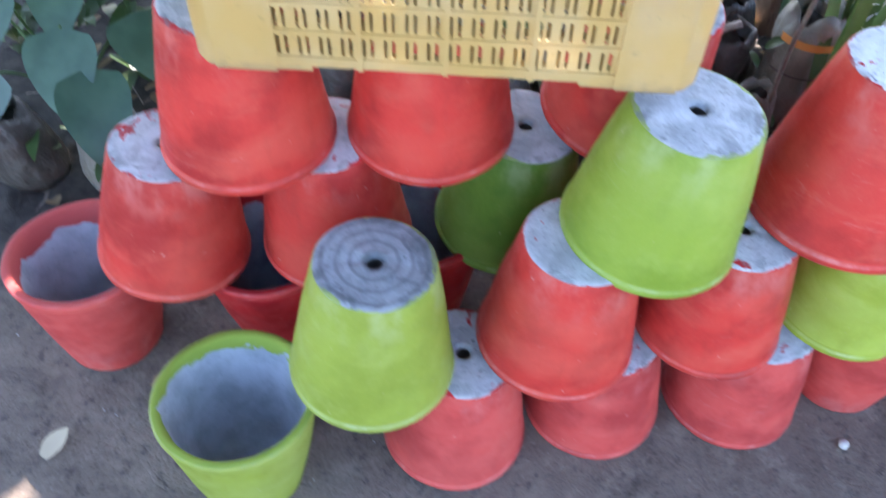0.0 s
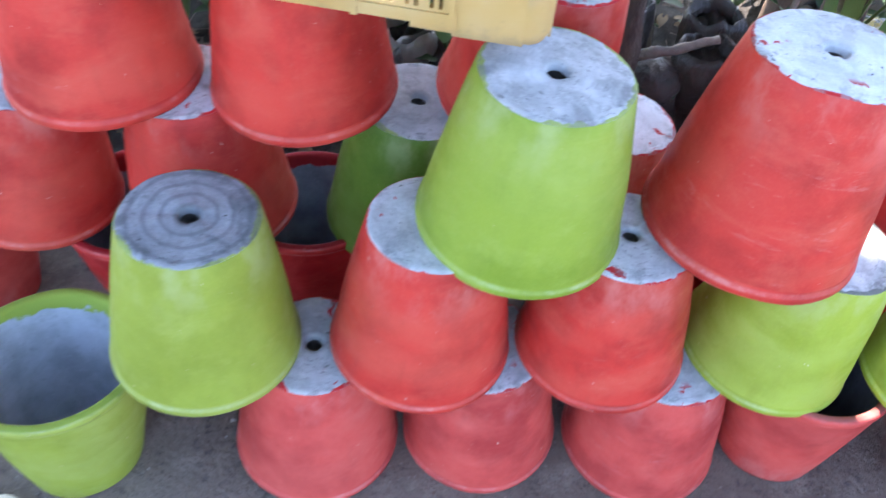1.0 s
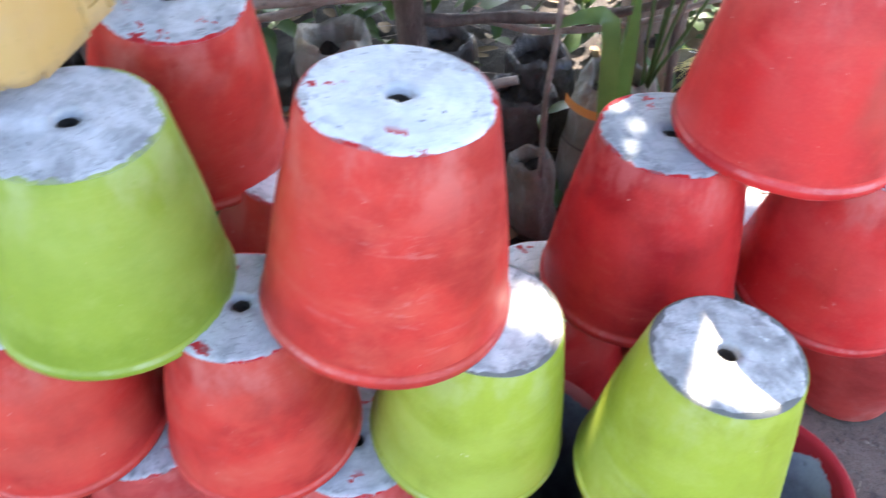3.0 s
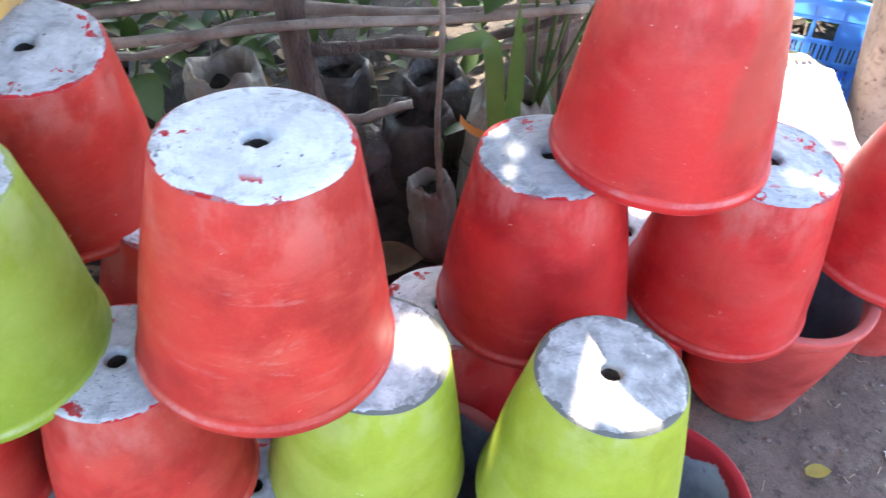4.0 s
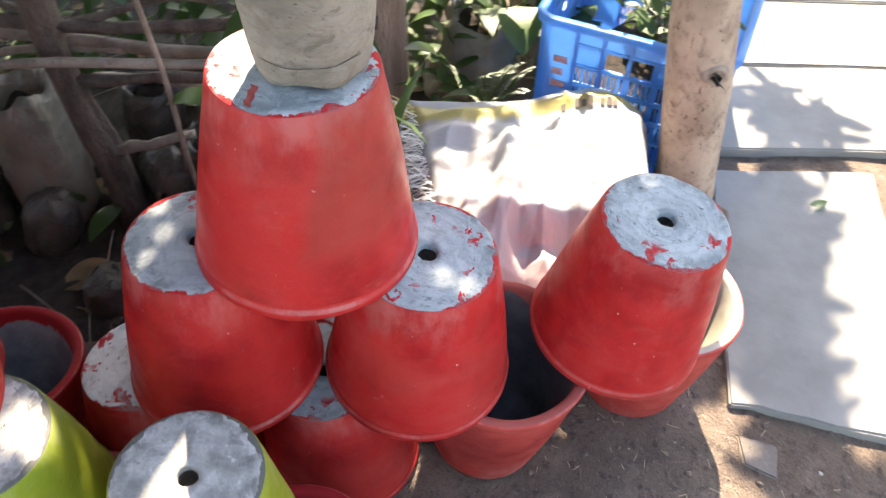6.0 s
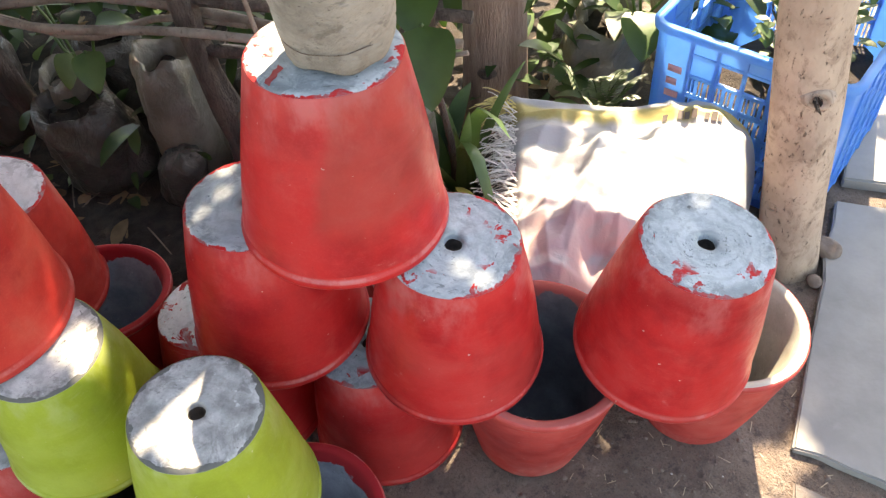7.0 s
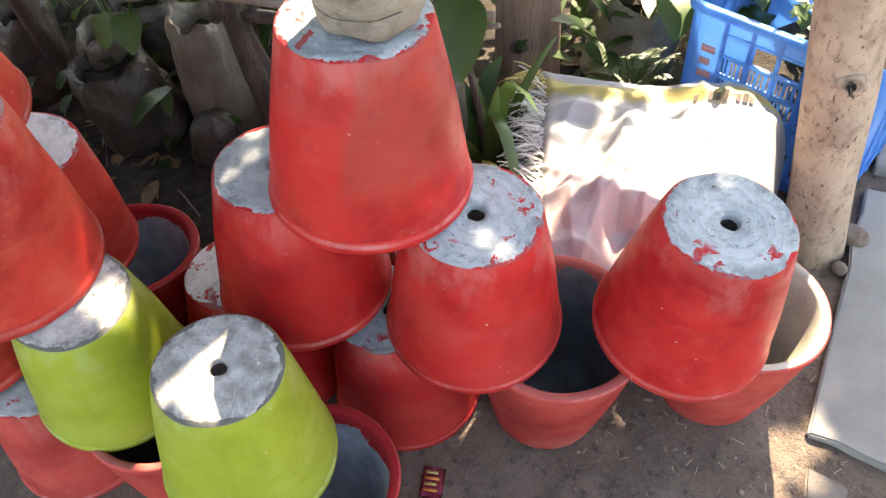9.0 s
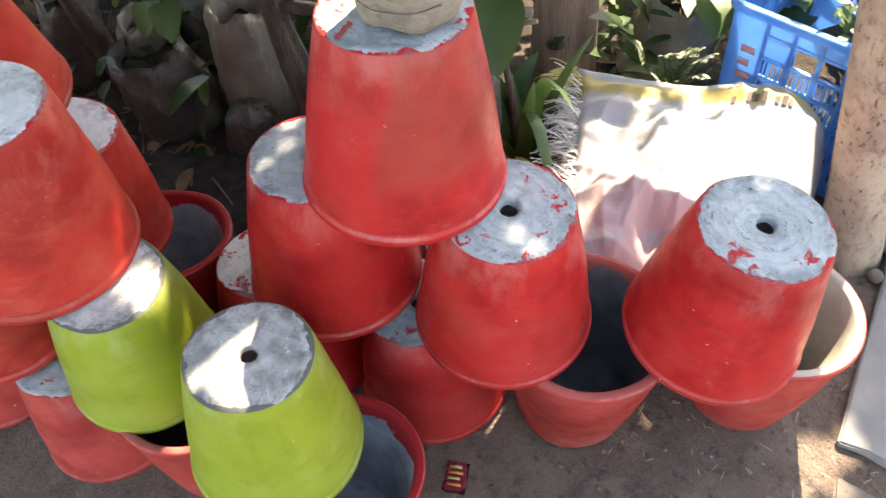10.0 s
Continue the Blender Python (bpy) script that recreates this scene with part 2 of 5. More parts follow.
soil_mat = Mat("trodden_soil", 0.95)
_c = soil_mat.mix(soil_mat.ramp(soil_mat.noise(2.2, 6, 0.6), 0.3, 0.7), (0.145, 0.105, 0.080), (0.25, 0.19, 0.15))
_c = soil_mat.mix(soil_mat.ramp(soil_mat.noise(9, 6, 0.65, dist=0.5), 0.48, 0.64, 0, 0.55), _c, (0.095, 0.072, 0.057))
_c = soil_mat.mix(soil_mat.ramp(soil_mat.noise(17, 6, 0.65), 0.46, 0.75, 0, 0.75), _c, (0.29, 0.235, 0.19))
_c = soil_mat.mix(soil_mat.ramp(soil_mat.noise(38, 6, 0.7), 0.52, 0.66, 0, 0.7), _c, (0.055, 0.045, 0.04))
_c = soil_mat.mix(soil_mat.ramp(soil_mat.noise(130, 3), 0.64, 0.72, 0, 0.7), _c, (0.34, 0.285, 0.24))
_c = soil_mat.mix(soil_mat.ramp(soil_mat.noise(300, 3, 0.7), 0.5, 0.68, 0, 0.6), _c, (0.06, 0.048, 0.04))
soil_mat.colour(_c).bump(soil_mat.math("ADD", soil_mat.noise(16, 8, 0.72), soil_mat.noise(90, 5, 0.7)), 1.0, 0.012)
soil_mat = soil_mat.m
# damp soil; also colours the drain hole plugs, standing in for shade
dark_soil_or_hole = two_tone("damp_potting_soil", (0.03, 0.024, 0.02), (0.075, 0.06, 0.05), 30, 0.95, 0.8, 0.01)
slab_mat = two_tone("grey_concrete_slab", (0.215, 0.212, 0.203), (0.31, 0.305, 0.29), 5, 0.85, 0.35, 0.003, None, (0.28, 0.27, 0.26))
dirty_slab = two_tone("soil_stained_concrete", (0.13, 0.105, 0.085), (0.24, 0.21, 0.185), 12, 0.92, 0.6, 0.004, None, (0.10, 0.08, 0.065))
bark_pale = Mat("pale_smooth_bark", 0.8)
_c = bark_pale.mix(bark_pale.ramp(bark_pale.noise(9, 5, 0.6, (1, 1, 0.6)), 0.3, 0.7), (0.29, 0.21, 0.16), (0.52, 0.405, 0.315))
_c = bark_pale.mix(bark_pale.ramp(bark_pale.noise(34, 5, 0.7, (1, 1, 0.7), dist=0.8), 0.50, 0.63, 0, 0.6), _c, (0.20, 0.135, 0.10))
_c = bark_pale.mix(bark_pale.ramp(bark_pale.noise(95, 4, 0.65, (1.3, 1.3, 0.6)), 0.60, 0.68, 0, 0.8), _c, (0.10, 0.065, 0.05))
_c = bark_pale.mix(bark_pale.ramp(bark_pale.noise(5, 3), 0.55, 0.7, 0, 0.35), _c, (0.60, 0.42, 0.33))
bark_pale.colour(_c).bump(bark_pale.math("SUBTRACT", bark_pale.noise(30, 6, 0.65), bark_pale.ramp(bark_pale.noise(95, 4, 0.65, (1.3, 1.3, 0.6)), 0.60, 0.68, 0, 0.7)), 0.8, 0.008)
bark_pale = bark_pale.m
bark_brown = two_tone("brown_ridged_bark", (0.20, 0.125, 0.095), (0.40, 0.28, 0.215), 24, 0.85, 0.9, 0.01, (1, 1, 0.16), (0.06, 0.04, 0.03))
bark_dark = two_tone("dark_weathered_wood", (0.07, 0.05, 0.043), (0.19, 0.14, 0.115), 26, 0.85, 1.0, 0.012, (1, 1, 0.35), (0.03, 0.024, 0.02))
pole_mat = two_tone("dry_grey_stick", (0.15, 0.115, 0.09), (0.34, 0.28, 0.23), 14, 0.85, 0.7, 0.004, None, (0.07, 0.05, 0.04))
log_mat = Mat("weathered_grey_log", 0.9)
_c = log_mat.mix(log_mat.ramp(log_mat.noise(9, 6, 0.65, (1, 1, 1.8)), 0.3, 0.7), (0.20, 0.175, 0.145), (0.40, 0.355, 0.30))
_c = log_mat.mix(log_mat.ramp(log_mat.noise(22, 6, 0.72, (1, 1, 1.5), dist=1.0), 0.53, 0.66, 0, 0.6), _c, (0.13, 0.11, 0.09))
_c = log_mat.mix(log_mat.ramp(log_mat.noise(70, 4, 0.65, (1, 1, 2.2)), 0.62, 0.70, 0, 0.8), _c, (0.06, 0.05, 0.042))
_c = log_mat.mix(log_mat.ramp(log_mat.noise(12, 4, 0.6), 0.58, 0.70, 0, 0.5), _c, (0.47, 0.435, 0.38))
_c = log_mat.mix(log_mat.ramp(log_mat.noise(7, 4, 0.6, dist=0.6), 0.56, 0.66, 0, 0.5), _c, (0.27, 0.185, 0.13))
log_mat.colour(_c).bump(log_mat.math("ADD", log_mat.noise(24, 7, 0.72, (0.9, 0.9, 1.6)), log_mat.noise(80, 4, 0.65, (1, 1, 2))), 1.0, 0.007)
log_mat = log_mat.m


def leaf_mat(name, dark, light, rough=0.4, trans=0.25):
    k = Mat(name, rough)
    k.colour(k.mix(k.ramp(k.noise(14, 3), 0.3, 0.7), dark, light))
    k.b.inputs["Transmission Weight"].default_value = 0.0
    d = k.t.nodes.new("ShaderNodeBsdfTranslucent")
    d.inputs["Color"].default_value = (light[0] * 1.6, light[1] * 1.6, light[2], 1)
    mx = k.t.nodes.new("ShaderNodeMixShader")
    mx.inputs[0].default_value = trans
    k.link(k.b.outputs[0], mx.inputs[1])
    k.link(d.outputs[0], mx.inputs[2])
    k.link(mx.outputs[0], k.t.nodes["Material Output"].inputs[0])
    k.bump(k.noise(60, 3), 0.25, 0.002)
    return k.m


leaf_green = leaf_mat("fresh_green_leaf", (0.038, 0.075, 0.026), (0.078, 0.132, 0.045), 0.5)
leaf_blue = leaf_mat("blue_green_leaf", (0.04, 0.085, 0.06), (0.075, 0.14, 0.095), 0.35)
leaf_dark = leaf_mat("dark_green_leaf", (0.02, 0.045, 0.014), (0.045, 0.09, 0.024))
leaf_strap = leaf_mat("strap_leaf_green", (0.05, 0.10, 0.035), (0.10, 0.17, 0.06), 0.35)
leaf_dry = leaf_mat("dry_brown_leaf", (0.14, 0.09, 0.05), (0.30, 0.21, 0.12), 0.8, 0.1)
leaf_yellow = leaf_mat("yellow_fallen_leaf", (0.35, 0.28, 0.06), (0.5, 0.42, 0.10), 0.7, 0.1)


def plastic(name, colour, worn, rough=0.4, trans=0.0, crinkle=0.0, dirt=None):
    k = Mat(name, rough)
    c = k.mix(k.ramp(k.noise(10, 5), 0.35, 0.75, 0, 0.6), colour, worn)
    c = k.mix(k.ramp(k.noise(60, 4), 0.62, 0.76, 0, 0.5), c, tuple(v * 0.55 for v in colour))
    if dirt:
        c = k.mix(k.ramp(k.noise(5, 5, 0.65, dist=0.8), 0.50, 0.68, 0, 0.45), c, tuple(1.9 * v for v in dirt))
        foot = k.math("ADD", k.sep()[2], k.math("MULTIPLY", k.noise(14, 5, 0.7, dist=0.6), 0.07))
        c = k.mix(k.ramp(foot, 0.052, 0.034, 0, 0.65), c, dirt)
        c = k.mix(k.ramp(k.noise(38, 5, 0.7), 0.60, 0.70, 0, 0.5), c, dirt)
    k.colour(c).bump(k.math("ADD", k.noise(40, 4), k.math("MULTIPLY", k.noise(13, 5, 0.6, dist=1.5), crinkle * 3.0)), 0.15 + crinkle, 0.002 + 0.008 * crinkle)
    if trans:
        d = k.t.nodes.new("ShaderNodeBsdfTranslucent")
        d.inputs["Color"].default_value = (*worn, 1)
        mx = k.t.nodes.new("ShaderNodeMixShader")
        mx.inputs[0].default_value = trans
        k.link(k.b.outputs[0], mx.inputs[1])
        k.link(d.outputs[0], mx.inputs[2])
        k.link(mx.outputs[0], k.t.nodes["Material Output"].inputs[0])
    return k.m


crate_yellow = plastic("dusty_yellow_plastic", (0.60, 0.40, 0.135), (0.68, 0.54, 0.30), 0.55, 0.35, dirt=(0.26, 0.19, 0.12))
crate_blue = plastic("blue_crate_plastic", (0.035, 0.28, 0.80), (0.28, 0.58, 0.90), 0.4, 0.45)
white_weave = plastic("white_woven_sack_cloth", (0.78, 0.76, 0.74), (0.82, 0.80, 0.78), 0.6, 0.25)
pink_weave = plastic("pink_printed_sack_cloth", (0.70, 0.36, 0.36), (0.78, 0.55, 0.52), 0.6, 0.2)
yellow_weave = plastic("yellow_sack_hem", (0.62, 0.50, 0.16), (0.74, 0.66, 0.35), 0.65, 0.2)
bag_black = plastic("dusty_grey_poly_bag", (0.05, 0.042, 0.036), (0.17, 0.145, 0.125), 0.36, 0.0, 0.7)
bag_white = plastic("dirty_white_plastic_bag", (0.20, 0.175, 0.14), (0.44, 0.40, 0.33), 0.4, 0.1, 0.7)
ink_dark = plastic("dark_print", (0.10, 0.08, 0.07), (0.16, 0.12, 0.10), 0.6)
ink_faded = plastic("faded_red_print", (0.62, 0.30, 0.34), (0.72, 0.50, 0.52), 0.6)
ink_orange = plastic("orange_print", (0.75, 0.25, 0.05), (0.7, 0.35, 0.12), 0.6)
packet_foil = plastic("pink_foil_print", (0.45, 0.05, 0.12), (0.65, 0.25, 0.15), 0.3)
straw_mat = plastic("pale_dry_straw", (0.45, 0.36, 0.24), (0.6, 0.5, 0.36), 0.8)
clod_mat = two_tone("brown_clod", (0.14, 0.105, 0.085), (0.25, 0.195, 0.16), 30, 0.95)
pebble_mat = two_tone("pale_pebble", (0.35, 0.33, 0.30), (0.6, 0.58, 0.54), 20, 0.85)

# ---- mesh helpers ----


def mesh_of(name, bm, mat, smooth=True):
    me = bpy.data.meshes.new(name)
    bm.to_mesh(me)
    bm.free()
    me.materials.append(mat)
    if smooth:
        for p in me.polygons:
            p.use_smooth = True
    return me


def part(name, bm, mat, parent=None, label="", smooth=True):
    ob = new(name, bm if isinstance(bm, bpy.types.Mesh) else mesh_of(name, bm, mat, smooth))
    ob.parent = parent
    return tagged(ob, label)


def empty(name, m, label, category, group=""):
    ob = new(name)
    ob.empty_display_size = 0.05
    ob.matrix_basis = m
    return tagged(ob, label, category, group)


def lathe(rings, n=56, wobble=0.0, seed=0, close=False):
    """A turned surface through rings of (radius, height), with slight hand-made unevenness."""
    bm = bmesh.new()
    rows = []
    for r, z in rings:
        row = []
        for i in range(n):
            a = 2 * math.pi * i / n
            f = 1 + wobble * noise.noise(Vector((math.cos(a) * 1.3 + seed * 7.1, math.sin(a) * 1.3, z * 9)))
            dz = wobble * 0.25 * noise.noise(Vector((math.cos(a) * 1.7, math.sin(a) * 1.7 + seed * 3.3, 5)))
            row.append(bm.verts.new((r * f * math.cos(a), r * f * math.sin(a), z + dz)))
        rows.append(row)
    for p, q in zip(rows, rows[1:]):
        for i in range(n):
            bm.faces.new((p[i], p[(i + 1) % n], q[(i + 1) % n], q[i]))
    if close:
        bm.faces.new(rows[-1])
    bmesh.ops.recalc_face_normals(bm, faces=bm.faces)
    return bm


def tube(points, radii, n=9, rough=0.0, seed=0):
    """A tapered, uneven tube along points."""
    bm = bmesh.new()
    rows = []
    pts = [Vector(p) for p in points]
    for i, p in enumerate(pts):
        d = (pts[min(i + 1, len(pts) - 1)] - pts[max(i - 1, 0)]).normalized()
        u = d.orthogonal().normalized() if i == 0 else (rows_u - d * rows_u.dot(d)).normalized()
        rows_u = u
        v = d.cross(u)
        r = radii if isinstance(radii, (int, float)) else radii[i]
        row = []
        for j in range(n):
            a = 2 * math.pi * j / n
            f = r * (1 + rough * noise.noise(Vector((math.cos(a) * 1.5 + seed * 5.7, math.sin(a) * 1.5, i * 0.45))))
            row.append(bm.verts.new(p + f * (math.cos(a) * u + math.sin(a) * v)))
        rows.append(row)
    for p, q in zip(rows, rows[1:]):
        for j in range(n):
            bm.faces.new((p[j], p[(j + 1) % n], q[(j + 1) % n], q[j]))
    bm.faces.new(rows[0])
    bm.faces.new(rows[-1])
    bmesh.ops.recalc_face_normals(bm, faces=bm.faces)
    return bm


def bend(a, b, steps, sag=0.0, jitter=0.0, seed=0):
    """Points from a to b, sagging and wandering a little."""
    a, b = Vector(a), Vector(b)
    out = []
    for i in range(steps + 1):
        t = i / steps
        p = a.lerp(b, t)
        w = noise.noise_vector(Vector((seed * 9.1, t * 3.1, 0.3))) * jitter
        out.append(p + w + Vector((0, 0, -sag * 4 * t * (1 - t))))
    return out


def box(bm, x0, x1, y0, y1, z0, z1):
    v = [bm.verts.new(p) for p in ((x0, y0, z0), (x1, y0, z0), (x1, y1, z0), (x0, y1, z0), (x0, y0, z1), (x1, y0, z1), (x1, y1, z1), (x0, y1, z1))]
    for f in ((3, 2, 1, 0), (4, 5, 6, 7), (0, 1, 5, 4), (1, 2, 6, 5), (2, 3, 7, 6), (3, 0, 4, 7)):
        bm.faces.new([v[i] for i in f])


def blade(bm, root, way, length, width, droop=0.4, fold=0.15, steps=9, shape=None, up=(0, 0, 1)):
    """One leaf: a folded strip that arches from its root."""
    root, way = Vector(root), Vector(way).normalized()
    side = way.cross(Vector(up))
    side = side.normalized() if side.length > 1e-3 else Vector((1, 0, 0))
    lift = side.cross(way).normalized()
    shape = shape or (lambda t: math.sin(math.pi * min(1, 0.12 + 0.88 * t)) ** 0.8)
    prev = None
    p, d = root.copy(), way.copy()
    for i in range(steps + 1):
        t = i / steps
        w = width * 0.5 * max(0.02, shape(t))
        d = (d + Vector((0, 0, -droop / steps * (0.4 + 1.4 * t)))).normalized()
        n = side.cross(d).normalized()
        cur = [bm.verts.new(p - side * w + n * w * fold), bm.verts.new(p), bm.verts.new(p + side * w + n * w * fold)]
        if prev:
            bm.faces.new((prev[0], prev[1], cur[1], cur[0]))
            bm.faces.new((prev[1], prev[2], cur[2], cur[1]))
        prev = cur
        p = p + d * (length / steps)


# ---- ground and slabs ----
bm = bmesh.new()
NX = 150
xs = [-0.6 + 5.2 * i / NX for i in range(NX + 1)]
ys = [0.2 + 5.6 * i / NX for i in range(NX + 1)]
xs, ys = [-60, -12] + xs + [16, 60], [-60, -10] + ys + [18, 60]


def ground_z(x, y):
    v = Vector((x, y, 0))
    near = 1.0 if -0.6 <= x <= 4.6 and 0.2 <= y <= 5.8 else 0.0
    h = 0.010 * noise.noise(v * 2.1) + 0.005 * noise.noise(v * 7) + 0.0028 * noise.noise(v * 23)
    back = max(0.0, min(1.0, (y - 0.33 * x - 2.35) / 0.5)) if x < 2.9 else 0.0
    return near * (h - 0.004 + 0.035 * back * (0.6 + noise.noise(v * 3.1)))


grid = [[bm.verts.new((x, y, ground_z(x, y))) for x in xs] for y in ys]
for a, b in zip(grid, grid[1:]):
    for i in range(len(xs) - 1):
        bm.faces.new((a[i], a[i + 1], b[i + 1], b[i]))
tagged(part("ground", bm, soil_mat), "trodden brown soil with grit and litter", "ground", kind="structure")


def slab(pts, z0, z1, seed):
    """A worn concrete slab over a plan of corner points."""
    bm = bmesh.new()
    lo = [bm.verts.new((x, y, z0)) for x, y in pts]
    hi = [bm.verts.new((x, y, z1)) for x, y in pts]
    n = len(pts)
    bm.faces.new(hi)
    bm.faces.new(lo[::-1])
    for i in range(n):
        bm.faces.new((lo[i], lo[(i + 1) % n], hi[(i + 1) % n], hi[i]))
    bmesh.ops.recalc_face_normals(bm, faces=bm.faces)
    bmesh.ops.bevel(bm, geom=bm.edges[:], offset=0.004, segments=2, affect="EDGES")
    bmesh.ops.triangulate(bm, faces=[f for f in bm.faces if len(f.verts) > 4])
    for _ in range(3):
        bmesh.ops.subdivide_edges(bm, edges=[e for e in bm.edges if e.calc_length() > 0.07], cuts=1, use_grid_fill=True)
    for v in bm.verts:
        v.co += (noise.noise_vector(v.co * 14 + Vector((seed, 0, 0))) * 0.007 + noise.noise_vector(v.co * 45 + Vector((seed, 3, 0))) * 0.004) * Vector((1, 1, 0.35))
    return bm


# damp dark soil of the planting bed
bm = bmesh.new()
U, V, O = Vector((0.885, 0.465, 0)), Vector((-0.465, 0.885, 0)), Vector((1.88, 3.03, 0))
rows = []
for j in range(61):
    row = []
    for i in range(111):
        p = O + U * (-2.2 + 3.0 * i / 110) + V * (-0.36 + 1.9 * j / 60 + (0.06 * noise.noise(Vector((i * 0.12, 2.0, 0))) if j < 8 else 0))
        fade = min(1.0, j / 3, (110 - i) / 4)
        lump = 0.014 * noise.noise(p * 9) + 0.012 * noise.noise(p * 26)
        row.append(bm.verts.new((p.x, p.y, ground_z(p.x, p.y) - 0.012 + fade * (0.02 + lump))))
    rows.append(row)
for a, b in zip(rows, rows[1:]):
    for i in range(110):
        bm.faces.new((a[i], a[i + 1], b[i + 1], b[i]))
tagged(part("soil_bed", bm, dark_soil_or_hole), "damp dark soil of the planting bed", "soil", kind="structure")

pavement = empty("pavement", Matrix(), "worn grey concrete paving slabs laid on soil", "pavement")
tagged(pavement, kind="structure")
D, N = Vector((0.876, 0.482)), Vector((-0.36, 0.933))
A0 = Vector((3.265, 3.33))
for i, (along, length, wide, z1) in enumerate(((0.0, 0.70, 0.42, 0.016), (0.745, 0.362, 1.6, 0.024), (1.122, 0.33, 1.6, 0.022), (1.467, 0.36, 1.6, 0.02), (1.842, 0.42, 1.6, 0.02))):
    p = A0 + N * along if i else Vector((3.268, 3.302))
    d = Vector((0.966, 0.258)) if i == 0 else D
    part("slab", slab([p, p + d * wide, p + D * wide + N * length, p + N * length], -0.03, z1, i * 3.1), slab_mat, pavement, smooth=False)
part("slab", slab([Vector((3.334, 3.185)), Vector((3.40, 3.19)), Vector((3.384, 3.262)), Vector((3.302, 3.241))], -0.01, 0.002, 9.0), dirty_slab, pavement, smooth=False)

# ---- pots ----
S = POT_H
OUTER = [(POT_R - 0.0035, 0.0), (POT_R - 0.001, 0.0012), (POT_R, 0.0038), (POT_R, 0.0105), (POT_R - 0.0006, 0.0130), (POT_R - 0.0022, 0.0150), (POT_R - 0.0036, 0.0175), (POT_R - 0.0042, 0.021)]
RIM = OUTER[:]
OUTER = OUTER[-1:]
for i in range(1, 12):
    t = i / 11
    OUTER.append((POT_R - 0.0042 + (POT_r - POT_R + 0.0042) * t + 0.0028 * math.sin(math.pi * t), 0.021 + (S - 0.0255) * t))
OUTER += [(POT_r - 0.0015, S - 0.0022)]
DISC = [(POT_r - 0.0018, S - 0.0022), (POT_r - 0.005, S - 0.0002), (POT_r - 0.010, S + 0.0004), (0.082, S - 0.0004), (0.070, S + 0.0008), (0.058, S - 0.0003),
        (0.046, S + 0.0009), (0.034, S), (0.024, S + 0.0012), (0.0165, S + 0.0014), (0.0145, S - 0.002), (0.0132, S - 0.009)]
INNER = [(POT_R - 0.0035, 0.0), (POT_R - 0.010, -0.0012), (POT_R - 0.0165, 0.001), (POT_R - 0.019, 0.006)]
INNER += [(POT_R - 0.019 + (POT_r - POT_R + 0.002) * i / 8, 0.006 + (S - 0.032) * i / 8) for i in range(1, 9)]
INNER += [(0.07, S - 0.0245), (0.03, S - 0.0245), (0.0128, S - 0.024)]
VARIANTS = []
for s in range(4):
    # each drain hole ends in a closed plug, coloured dark for the shade inside
    VARIANTS.append([mesh_of(nm, lathe(prof, 64, w, s), paint_red) for nm, prof, w in (("wall", OUTER, 0.011), ("rim", RIM, 0.011), ("base", DISC, 0.011), ("drain_hole", [(0.0134, S - 0.0088), (0.0128, S - 0.022), (0.0004, S - 0.023)], 0.0), ("lining", INNER, 0.011))])


def pot(x, y, z, a, b, size, hue, tone, upright=False, dusty=False, spin=0.0, label="", variant=0, bare=False, pale=False, tall=1.0):
    """A cement pot centred at (x, y, z) whose axis leans by a and b; upside down unless upright."""
    ax = Vector((a, b, 1)).normalized()
    if upright:
        ax = -ax
    m = Matrix.Translation(Vector((x, y, z)) - ax * S / 2 * (1 + size)) @ Vector((0, 0, 1)).rotation_difference(ax).to_matrix().to_4x4() @ pose(0, 0, 0, 0, 0, spin) @ Matrix.Diagonal((1 + size, 1 + size, (1 + size) * tall, 1))
    ob = empty("flower_pot", m, label, "flower pot", "cement flower pots")
    col = {"red": (paint_red, paint_red_dusty), "green": (paint_green, paint_green_dusty)}[hue][1 if dusty else 0]
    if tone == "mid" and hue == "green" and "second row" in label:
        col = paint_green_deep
    elif "carrying a log" in label:
        col = paint_red_brown_side
    elif hue == "green" and "crate" in label:
        col = paint_green_fresh
    elif hue == "green" and (upright or "two pots" in label):
        col = paint_green_weathered
    elif hue == "red" and not dusty and not upright and x < 2.3:
        col = paint_red_hazed
    inner = inner_bare if bare else inner_pale if pale else (inner_green if hue == "green" else (inner_dusty_shaded if upright and dusty else inner_red))
    for me, mat, lab in zip(VARIANTS[variant % 4], (col, col, CEMENTS[tone, hue], dark_soil_or_hole, inner), ("", "", "bare cement base with drain hole", "drain hole closed by a plug, dark for its shade", "bare grey cement inside")):
        q = part(me.name.split(".")[0], me, None, q if me.name.startswith("drain_hole") else ob, lab)
        q.material_slots[0].link = "OBJECT"
        q.material_slots[0].material = mat
    return ob


